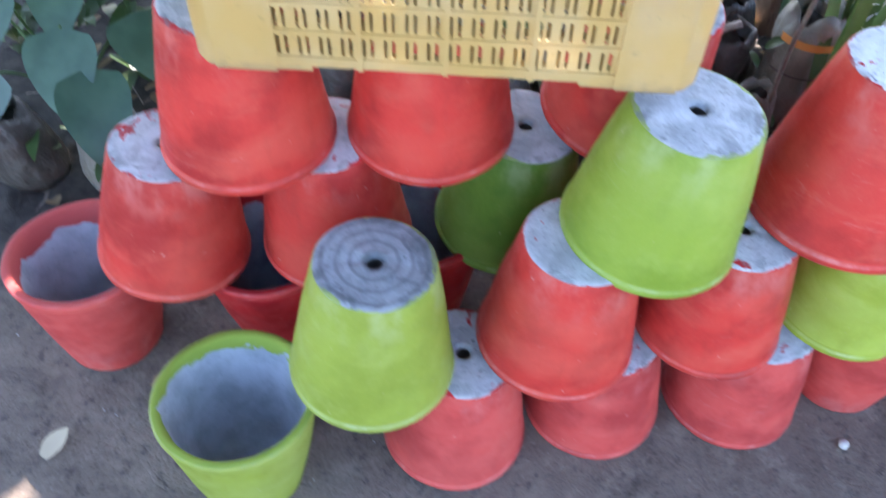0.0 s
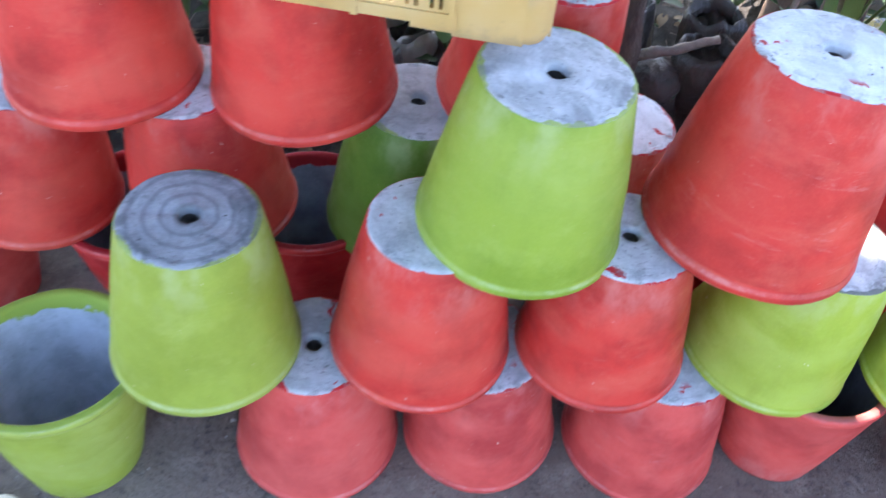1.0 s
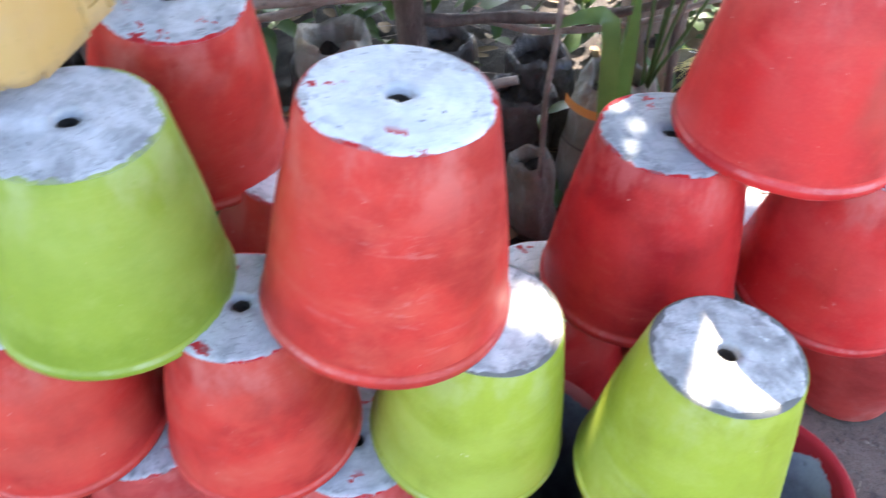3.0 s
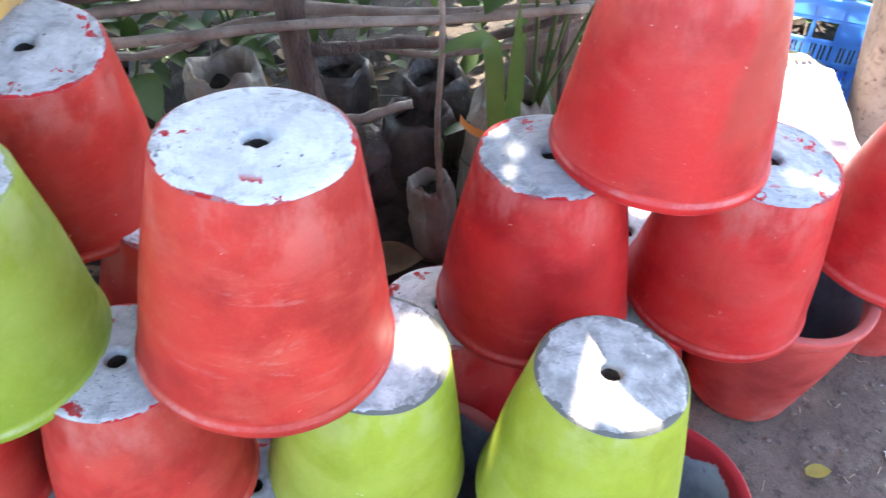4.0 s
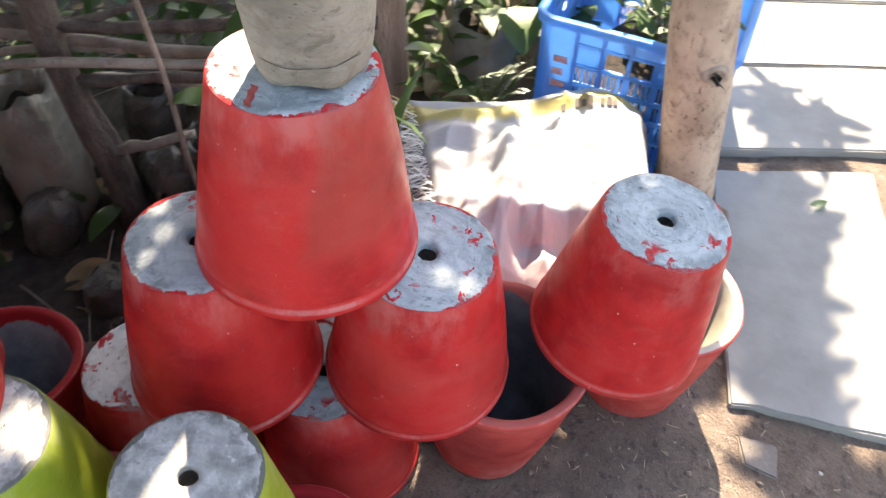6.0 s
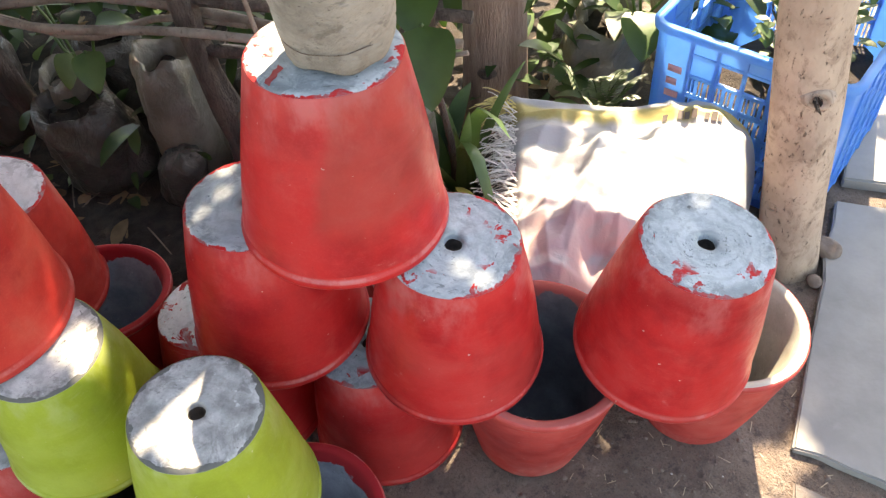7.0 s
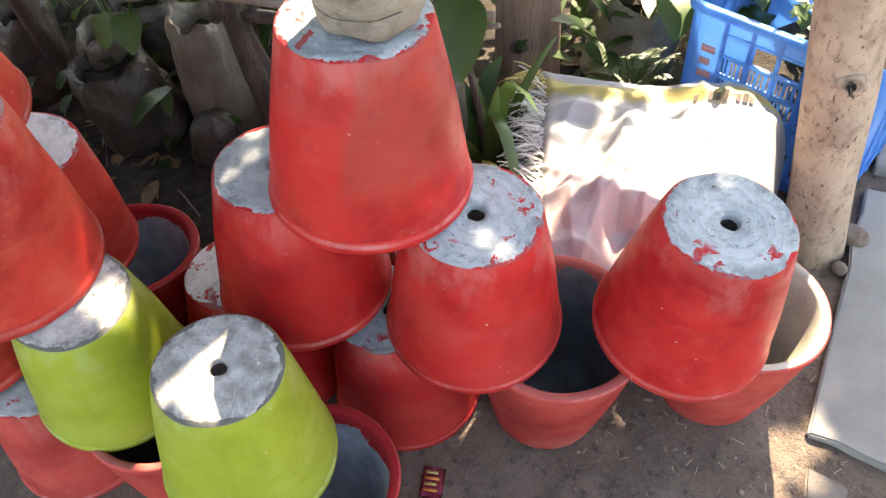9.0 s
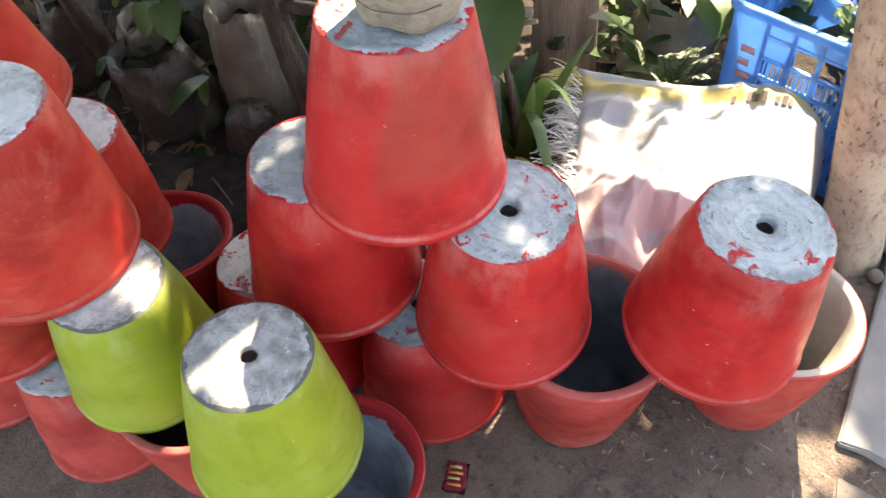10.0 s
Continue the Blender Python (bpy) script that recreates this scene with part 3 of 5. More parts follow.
POTS = [
    #  x      y      z      lean a  lean b  size    hue      tone       upright dusty  where
    (1.717, 1.979, 0.140, 0.025, 0.034, -0.008, "red", "mid", False, True, "on the ground, dusty"),
    (1.966, 2.139, 0.133, -0.006, -0.025, -0.042, "red", "mid", False, True, "on the ground, dusty"),
    (2.243, 2.271, 0.134, 0.020, -0.006, -0.040, "red", "mid", False, True, "on the ground, dusty"),
    (2.373, 2.658, 0.157, -0.115, 0.081, 0.069, "red", "pale", False, False, "on the ground"),
    (2.625, 2.822, 0.142, -0.021, -0.016, 0.015, "red", "bluish", False, False, "on the ground"),
    (1.113, 2.015, 0.424, 0.120, 0.102, -0.020, "red", "mid", False, False, "stacked in the second row"),
    (1.384, 2.151, 0.429, -0.014, -0.009, 0.004, "red", "mid", False, False, "stacked in the second row"),
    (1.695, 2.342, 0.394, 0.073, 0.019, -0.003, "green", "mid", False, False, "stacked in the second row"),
    (1.872, 2.084, 0.421, 0.041, 0.046, -0.023, "red", "mid", False, False, "stacked in the second row"),
    (2.126, 2.222, 0.416, -0.002, 0.020, -0.076, "red", "mid", False, False, "stacked in the second row"),
    (2.381, 2.385, 0.390, 0.088, 0.020, -0.046, "green", "mottled", False, False, "stacked in the second row"),
    (1.579, 1.907, 0.430, 0.039, 0.059, -0.008, "green", "dark", False, False, "resting on two pots"),
    (2.667, 2.478, 0.389, 0.028, 0.055, -0.033, "green", "mottled", False, False, "resting on two open pots"),
    (2.485, 2.745, 0.465, -0.010, 0.049, 0.055, "red", "bluish", False, False, "stacked in the second row"),
    (2.764, 2.910, 0.445, 0.061, 0.010, 0.043, "red", "bluish", False, False, "stacked in the second row"),
    (3.035, 3.166, 0.426, 0.104, 0.052, 0.030, "red", "bluish", False, False, "stacked in the second row"),
    (1.999, 2.474, 0.387, 0.071, 0.112, 0.003, "red", "pale", False, False, "stacked in the second row"),
    (1.263, 2.099, 0.713, 0.002, 0.013, 0.020, "red", "mid", False, False, "on top of the stack"),
    (1.555, 2.234, 0.711, 0.015, -0.042, -0.004, "red", "mid", False, False, "on top of the stack"),
    (1.875, 2.428, 0.677, 0.190, -0.050, -0.041, "red", "mid", False, False, "on top of the stack"),
    (1.981, 2.172, 0.683, 0.072, 0.026, -0.009, "green", "mid", False, False, "on top, under the crate"),
    (2.272, 2.355, 0.684, 0.044, 0.081, 0.055, "red", "pale", False, False, "on top of the stack"),
    (2.618, 2.847, 0.755, 0.003, 0.075, 0.051, "red", "bluish", False, False, "on top, carrying a log"),
    (0.923, 1.916, 0.141, -0.028, 0.068, 0.004, "red", "mid", True, True, "pale"),
    (1.253, 2.095, 0.140, -0.023, -0.006, -0.002, "red", "mid", True, False, ""),
    (1.518, 2.258, 0.130, -0.031, 0.071, -0.016, "red", "mid", True, False, ""),
    (1.370, 1.742, 0.137, -0.010, 0.081, -0.014, "green", "mid", True, False, ""),
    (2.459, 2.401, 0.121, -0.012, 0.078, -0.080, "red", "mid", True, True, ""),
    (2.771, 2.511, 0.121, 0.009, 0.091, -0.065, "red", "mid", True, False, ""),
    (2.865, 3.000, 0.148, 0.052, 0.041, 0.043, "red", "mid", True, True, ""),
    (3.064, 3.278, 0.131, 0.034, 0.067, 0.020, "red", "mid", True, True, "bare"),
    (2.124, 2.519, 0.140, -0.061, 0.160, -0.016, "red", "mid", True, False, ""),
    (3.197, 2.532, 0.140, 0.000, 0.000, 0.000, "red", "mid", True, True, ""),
]
stack = []
for i, (x, y, z, a, b, size, hue, tone, up, dusty, where) in enumerate(POTS):
    kind = {"red": "red", "green": "lime green"}[hue]
    text = f"{kind} cement flower pot standing open upward on the ground" if up else f"{kind} cement flower pot, upside down, {where}"
    stack.append(pot(x, y, z, a, b, size, hue, tone, up, dusty, (i * 77) % 360, text, i, bare=where == "bare", pale=where == "pale", tall=0.95 if "crate" in where else 1.0))
# a stroke of red paint that ran over the base under the log
bm = bmesh.new()
rows = []
for j in range(7):
    t = j / 6
    rows.append([bm.verts.new((2.610 + 0.017 * t + 0.010 * s + 0.0015 * math.sin(j * 2.3 + s), 2.795 - 0.036 * t, 0.9078 + 0.0024 * t)) for s in (-0.5, 0.5)])
for p, q in zip(rows, rows[1:]):
    bm.faces.new((p[0], p[1], q[1], q[0]))
top_pot = next(o for o, row in zip(stack, POTS) if "log" in row[-1])
bmesh.ops.transform(bm, matrix=top_pot.matrix_basis.inverted(), verts=bm.verts)
part("paint_stroke", bm, paint_red, top_pot, "red paint stroke across the bare base")

# a pot behind the stack, seen through the gap below the top pot
pot(2.575, 3.0, 0.142, 0.02, 0.01, 0.015, "red", "mid", False, False, 40, "red cement flower pot, upside down, on the ground behind the stack", 2)

# ---- log on the top pot ----
LOG = Vector((2.640, 2.872, 0.906))
log = empty("log", Matrix.Translation(LOG), "weathered grey log standing on a red pot", "log")
rings = [(0.058, 0.0), (0.067, 0.006), (0.071, 0.018), (0.073, 0.034), (0.0715, 0.040), (0.074, 0.046), (0.0755, 0.075), (0.0745, 0.082), (0.077, 0.09)]
rings += [(0.077 + 0.001 * math.sin(i * 1.7), 0.10 + 0.04 * i) for i in range(12)] + [(0.07, 0.56), (0.0, 0.565)]
log_body = part("trunk_piece", lathe(rings, 48, 0.05, 3), log_mat, log)
for zz, rr, seed in ((0.040, 0.0738, 1),):
    pts = []
    for i in range(34):
        a = 2 * math.pi * i / 40 + seed
        pts.append((rr * math.cos(a), rr * math.sin(a), zz + 0.011 * noise.noise(Vector((a * 1.6, seed * 3.0, 0)))))
    part("bark_strip", tube(pts, [0.0003 + 0.0022 * abs(noise.noise(Vector((i * 0.33, seed * 2.0, 1)))) for i in range(34)], 6, 0.3, seed), bark_dark, log_body, "dark peeling bark edge")

# ---- crates ----


def side_panel(length, h, rows, bar, slot, corner, thick=0.003, handle=False, foot=0.022):
    """One slotted crate wall in the x-z plane, outside towards -y."""
    bm = bmesh.new()
    box(bm, 0, corner, 0, thick, 0, h)
    box(bm, length - corner, length, 0, thick, 0, h)
    step = (h - foot) / rows
    box(bm, corner + 0.05, length - corner - 0.05, 0, thick, 0.011, foot)
    for x0, x1 in ((corner, corner + 0.05), (length - corner - 0.05, length - corner)):
        box(bm, x0, x1, 0, thick, 0.004, foot)
    for r in range(rows + 1):
        z = min(foot + r * step, h - 0.007)
        box(bm, corner, length - corner, -0.003, thick + 0.003, z, z + 0.007)
    ribs = 4
    for i in range(ribs + 1):
        x = corner + (length - 2 * corner) * i / ribs
        box(bm, x - 0.004, x + 0.004, -0.0045, thick + 0.002, 0.011, h)
    for r in range(rows):
        z0, z1 = foot + r * step + 0.007, foot + (r + 1) * step
        if r == rows - 1 or (handle and r == rows - 2):
            if handle and r == rows - 2:
                mid = length / 2
                box(bm, corner, mid - 0.055, 0, thick, z0, z1)
                box(bm, mid + 0.055, length - corner, 0, thick, z0, z1)
            else:
                box(bm, corner, length - corner, 0, thick, z0, z1)
            continue
        x, n = corner + 0.01, 0
        box(bm, corner, length - corner, 0, thick, z0, z0 + 0.004)
        box(bm, corner, length - corner, 0, thick, z1 - 0.004, z1)
        while x < length - corner - 0.006:
            w = bar if n % 2 else bar * 0.45
            box(bm, x, min(x + w, length - corner), 0, thick, z0 + 0.004, z1 - 0.004)
            x += w + slot
            n += 1
    return bm


def crate_corner(h, r, thick=0.004):
    bm = bmesh.new()
    n = 8
    rows = []
    for z, rr in ((0, r * 0.8), (0.012, r), (h, r)):
        row = []
        for rad in (rr, rr - thick):
            row += [bm.verts.new((r - rad * math.cos(math.pi / 2 * i / n), r - rad * math.sin(math.pi / 2 * i / n), z)) for i in range(n + 1)]
        rows.append(row)
    for p, q in zip(rows, rows[1:]):
        for k in (0, n + 1):
            for i in range(n):
                bm.faces.new((p[k + i], p[k + i + 1], q[k + i + 1], q[k + i]))
    bmesh.ops.recalc_face_normals(bm, faces=bm.faces)
    return bm


def crate(m, w, d, h, mat, rows, label, bar, slot, corner, handle=False):
    ob = empty("crate", m, label, "crate")
    r = 0.03
    for x, y, length, turn in ((r, 0, w - 2 * r, 0), (w, r, d - 2 * r, 90), (w - r, d, w - 2 * r, 180), (0, d - r, d - 2 * r, 270)):
        q = part("side_panel", side_panel(length, h, rows, bar, slot, corner, handle=handle), mat, ob, smooth=False)
        q.matrix_basis = pose(x, y, 0, 0, 0, turn)
    for x, y, turn in ((0, 0, 0), (w, 0, 90), (w, d, 180), (0, d, 270)):
        part("corner", crate_corner(h, r), mat, ob).matrix_basis = pose(x, y, 0, 0, 0, turn)
    for i in range(int(w / 0.03)):
        bm = bmesh.new()
        box(bm, 0.015 + i * 0.03, 0.015 + i * 0.03 + 0.018, 0.012, d - 0.012, 0.0145, 0.0185)
        part("floor_bar", bm, mat, ob, smooth=False)
    for i in range(6):
        y = 0.03 + (d - 0.06) * i / 5
        bm = bmesh.new()
        box(bm, 0.012, w - 0.012, y - 0.008, y + 0.008, 0.0105, 0.0141)
        part("floor_rib", bm, mat, ob, smooth=False)
    rim = bmesh.new()
    n = 40
    loops = [[], [], [], []]
    for i in range(n):
        a = 2 * math.pi * i / n
        cx, cy = (w - r if math.cos(a) > 0 else r), (d - r if math.sin(a) > 0 else r)
        for loop, (rad, z) in zip(loops, ((r + 0.012, h - 0.016), (r + 0.014, h), (r - 0.006, h + 0.002), (r - 0.006, h - 0.006))):
            loop.append(rim.verts.new((cx + rad * math.cos(a), cy + rad * math.sin(a), z)))
    for p, q in zip(loops, loops[1:]):
        for i in range(n):
            rim.faces.new((p[i], p[(i + 1) % n], q[(i + 1) % n], q[i]))
    bmesh.ops.recalc_face_normals(rim, faces=rim.faces)
    part("rim", rim, mat, ob)
    return ob


crate(pose(1.312, 1.944, 0.851, 0.0, 0.4, 17.4), 0.70, 0.42, 0.24, crate_yellow, 5, "dusty yellow plastic crate lying on the upturned pots", 0.0135, 0.0048, 0.085)
blue = crate(pose(2.562, 3.778, 0.012, 0, 0, 6.0), 0.445, 0.50, 0.415, crate_blue, 7, "blue slotted plastic crate holding a small shrub", 0.008, 0.0052, 0.065, True)
# worn red lettering on the blue crate's corner, shown as bars
for i, (zz, ww) in enumerate(((0.300, 0.034), (0.265, 0.026), (0.230, 0.034))):
    bm = bmesh.new()
    box(bm, 0.045, 0.045 + ww, -0.0015, -0.0003, zz, zz + 0.018)
    part("print_bar", bm, ink_faded, blue, "worn red print")

# ---- trees ----


def knot(p, way, r):
    """A branch scar: a raised ring round a sunk heart."""
    bm = lathe([(r * 1.5, -0.012), (r * 1.25, 0.004), (r, 0.009), (r * 0.7, 0.006), (r * 0.45, -0.002), (r * 0.3, 0.004), (0.0005, 0.006)], 24, 0.0, r * 99)
    for v in bm.verts:
        q = noise.noise(v.co * 28 + Vector((r * 99, 0, 0)))
        v.co.x *= 1.25 + 0.25 * q
        v.co.y *= 0.85 + 0.2 * q
    m = Matrix.Translation(p) @ Vector(way).to_track_quat("Z", "Y").to_matrix().to_4x4()
    bmesh.ops.transform(bm, matrix=m, verts=bm.verts)
    return bm


pale_tree = empty("tree", Matrix(), "pale smooth-barked tree trunk beside the paving", "tree")
pts = [(3.012, 3.735, -0.03), (3.005, 3.732, 0.05), (2.982, 3.72, 0.22), (2.952, 3.705, 0.45), (2.925, 3.69, 0.65), (2.925, 3.70, 1.0), (2.97, 3.75, 1.5), (2.95, 3.85, 2.1), (2.8, 3.95, 2.8)]
trunk = part("trunk", tube(pts, [0.076, 0.069, 0.066, 0.068, 0.067, 0.066, 0.064, 0.06, 0.05], 28, 0.14, 2), bark_pale, pale_tree)
part("knot", knot((2.991, 3.648, 0.508), (0.5, -0.84, 0.25), 0.019), bark_pale, trunk, "branch scar")
part("knot_heart", lathe([(0.009, 0.0), (0.006, 0.004), (0.0004, 0.005)], 12, 0.4, 2), bark_dark, trunk, "dark heart of the scar").matrix_basis = Matrix.Translation((2.9935, 3.644, 0.5095)) @ Vector((0.5, -0.84, 0.25)).to_track_quat("Z", "Y").to_matrix().to_4x4()
part("knot", knot((2.972, 3.664, 0.20), (-0.15, -0.98, 0.1), 0.013), bark_pale, trunk, "healed branch scar")
part("knot", knot((2.925, 3.628, 0.83), (0.2, -0.97, 0.1), 0.014), bark_brown, trunk, "dark branch scar")
brown_tree = empty("tree", Matrix(), "brown ridged tree trunk among garden plants", "tree")
pts = [(2.165, 3.67, -0.03), (2.17, 3.67, 0.1), (2.18, 3.665, 0.4), (2.175, 3.66, 0.8), (2.15, 3.68, 1.5), (2.0, 3.75, 2.2), (1.8, 3.9, 2.8)]
trunk = part("trunk", tube(pts, [0.10, 0.085, 0.078, 0.074, 0.07, 0.06, 0.05], 28, 0.16, 5), bark_brown, brown_tree)
part("knot", knot((2.21, 3.592, 0.22), (0.3, -0.95, 0.1), 0.014), bark_dark, trunk, "dark branch scar")

# unseen leafy twig added to the pale tree beyond the stack, shading one slab
twig_end = Vector((3.13, 4.26, 0.02)) + Vector((-0.40, 0.915, 1.12)) * 1.3
part("branch", tube(bend((2.95, 3.85, 2.1), twig_end, 10, -0.1, 0.06, 4), [0.02 - 0.0015 * k for k in range(11)], 8, 0.2, 3), bark_pale, pale_tree)
twig = bmesh.new()
g = random.Random(17)
for i in range(75):
    p = twig_end + Vector((g.gauss(0, 0.075), g.gauss(0, 0.04), g.gauss(0, 0.05)))
    blade(twig, p, (g.gauss(0.3, 1), g.gauss(0, 1), g.gauss(0, 0.5)), g.uniform(0.07, 0.13), g.uniform(0.035, 0.055), 0.5, 0.15, 4)
tagged(part("leaves", twig, leaf_green, pale_tree, "loose green leaves on an added unseen twig"), kind="stuff")

# a second unseen twig, added high over the bed to dapple the sack
twig_end = Vector((2.56, 3.50, 0.28)) + Vector((-0.40, 0.915, 1.12)) * 1.6
part("branch", tube(bend((1.8, 3.9, 2.75), twig_end, 10, -0.1, 0.06, 6), [0.02 - 0.0015 * k for k in range(11)], 8, 0.2, 5), bark_brown, brown_tree)
twig = bmesh.new()
for i in range(26):
    p = twig_end + Vector((g.gauss(0, 0.11), g.gauss(0, 0.06), g.gauss(0, 0.07)))
    blade(twig, p, (g.gauss(0, 1), g.gauss(0, 1), g.gauss(0, 0.5)), g.uniform(0.06, 0.11), g.uniform(0.03, 0.05), 0.5, 0.15, 4)
tagged(part("leaves", twig, leaf_green, brown_tree, "loose green leaves on an added unseen twig"), kind="stuff")

# the crown above, which shades the stack and lets a few sun flecks through
rng = random.Random(11)
# each gap: two ends on the lit surface, and its half width
GAPS = (((1.533, 2.013, 0.925), (1.550, 2.018, 0.91), 0.0), ((1.787, 2.093, 0.925), (1.80, 2.097, 0.90), 0.0), ((1.655, 2.05, 0.93), (1.655, 2.05, 0.93), -0.045),
        ((2.583, 2.515, 0.522), (2.632, 2.405, 0.522), 0.06), ((2.697, 2.57, 0.522), (2.720, 2.515, 0.522), -0.015), ((2.435, 2.41, 0.515), (2.435, 2.41, 0.515), 0.005),
        ((2.975, 3.235, 0.57), (3.02, 3.25, 0.57), -0.03), ((2.455, 2.70, 0.61), (2.455, 2.70, 0.61), -0.012), ((2.535, 2.875, 0.905), (2.535, 2.875, 0.905), 0.09), ((2.800, 2.845, 0.59), (2.800, 2.845, 0.59), -0.024),
        ((3.168, 2.94, 0.0), (3.168, 2.94, 0.0), 0.01), ((3.20, 3.27, 0.26), (3.15, 3.30, 0.22), 0.07), ((3.25, 3.36, 0.02), (3.285, 3.32, 0.02), 0.005),
        ((3.225, 3.345, 0.0), (3.262, 3.27, 0.0), -0.03), ((3.262, 3.27, 0.0), (3.275, 3.215, 0.0), -0.03), ((3.275, 3.215, 0.0), (3.33, 3.13, 0.0), -0.035),
        ((0.985, 1.475, 0.0), (0.985, 1.475, 0.0), 0.03), ((1.67, 2.94, 0.32), (1.67, 2.94, 0.32), 0.0), ((1.47, 2.78, 0.24), (1.47, 2.78, 0.24), -0.03))


def along_sun(p):
    """A point without its part along the sun's direction."""
    p = Vector(p)
    return p - SUN_TO * p.dot(SUN_TO)


GAPS = [(along_sun(a), along_sun(b), r + 0.07) for a, b, r in GAPS]


def in_gap(p):
    q = along_sun(p)
    for a, b, r in GAPS:
        d = b - a
        t = min(1.0, max(0.0, (q - a).dot(d) / d.length_squared)) if d.length_squared > 1e-9 else 0.0
        if (q - a - d * t).length < r:
            return True
    return False


SHADE_EDGE = lambda y: 3.40 + max(0.0, 3.45 - y) * 0.95 - max(0.0, y - 3.6) * 0.35 if y > 3.31 else 3.95
crown = bmesh.new()
made = 0
while made < 34000:
    x, y, z = rng.uniform(-1.3, 3.85), rng.uniform(-0.4, 5.3), 0.45
    beside = 3.12 < x + 0.16 < SHADE_EDGE(y - 0.36) and 2.6 < y - 0.36 < 4.0
    if not beside and (y > (3.42 if x > 2.62 else 3.16) + (0.62 if 2.0 < x < 2.42 else 0.0 if x > 2.25 else min(2.0, (2.25 - x) * 1.6)) or x > 3.42):
        continue
    back = x < 2.25 and y > 0.43 * x + 2.45
    if back and noise.noise(Vector((x * 3.1, y * 3.1, 4.0))) > 0.5:
        continue
    t = rng.uniform(2.3, 3.3)
    p = Vector((x, y, z)) + SUN_TO * t
    if in_gap(p):
        continue
    way = Vector((rng.gauss(0, 1), rng.gauss(0, 1), rng.gauss(0, 0.5)))
    blade(crown, p, way, rng.uniform(0.09, 0.15), rng.uniform(0.05, 0.08), 0.5, 0.15, 3)
    made += 1
tagged(part("crown", crown, leaf_green, brown_tree, "dense green leafy crown"), kind="stuff")
for i, (a, b) in enumerate((((1.8, 3.9, 2.75), (0.2, 3.6, 2.9)), ((1.8, 3.9, 2.75), (1.0, 4.6, 2.8)), ((2.8, 3.95, 2.75), (1.6, 4.3, 2.9)), ((1.8, 3.9, 2.7), (0.8, 2.9, 2.7)))):
    part("branch", tube(bend(a, b, 8, -0.1, 0.12, i), [0.045 - 0.004 * k for k in range(9)], 8, 0.1, i), bark_brown, brown_tree)

# ---- stick fence ----
fence = empty("fence", Matrix(), "rough fence of dry sticks tied to a leaning post", "fence")
part("post", tube(bend((1.872, 3.075, -0.02), (1.865, 3.0, 1.25), 12, 0, 0.03, 3), [0.036, 0.034, 0.030, 0.033, 0.029, 0.031, 0.033, 0.029, 0.031, 0.030, 0.032, 0.029, 0.03], 20, 0.45, 8), bark_dark, fence)
part("post", tube(bend((1.19, 2.80, -0.02), (1.17, 2.72, 1.1), 10, 0, 0.02, 7), 0.035, 12, 0.2, 4), bark_dark, fence)
for i, (s0, s1, z0, z1, off, r, sag, jit) in enumerate(((-1.3, 0.6, 0.56, 0.585, 0.035, 0.016, 0.01, 0.05), (-1.1, 0.62, 0.50, 0.545, 0.045, 0.014, 0.0, 0.06), (-0.9, 0.55, 0.52, 0.55, -0.03, 0.011, 0.0, 0.05),
                                                       (-0.04, 0.55, 0.46, 0.53, 0.03, 0.011, 0.03, 0.03), (0.02, 0.6, 0.43, 0.50, 0.05, 0.008, 0.04, 0.03), (-0.8, 0.1, 0.44, 0.49, 0.05, 0.010, 0.01, 0.05),
                                                       (-0.6, 0.3, 0.60, 0.60, 0.06, 0.009, 0.0, 0.06), (0.0, 0.21, 0.25, 0.315, 0.02, 0.013, 0.0, 0.004))):
    a, b = O + U * s0 + V * off + Vector((0, 0, z0)), O + U * s1 + V * off + Vector((0, 0, z1))
    part("rail", tube(bend(a, b, 16, sag, jit, i + 2), [r * (1.15 - 0.4 * k / 16 + 0.22 * noise.noise(Vector((k * 0.9, i * 3.0, 0)))) for k in range(17)], 12, 0.5, i), pole_mat if i % 3 else bark_dark, fence)

# ---- nursery bags ----


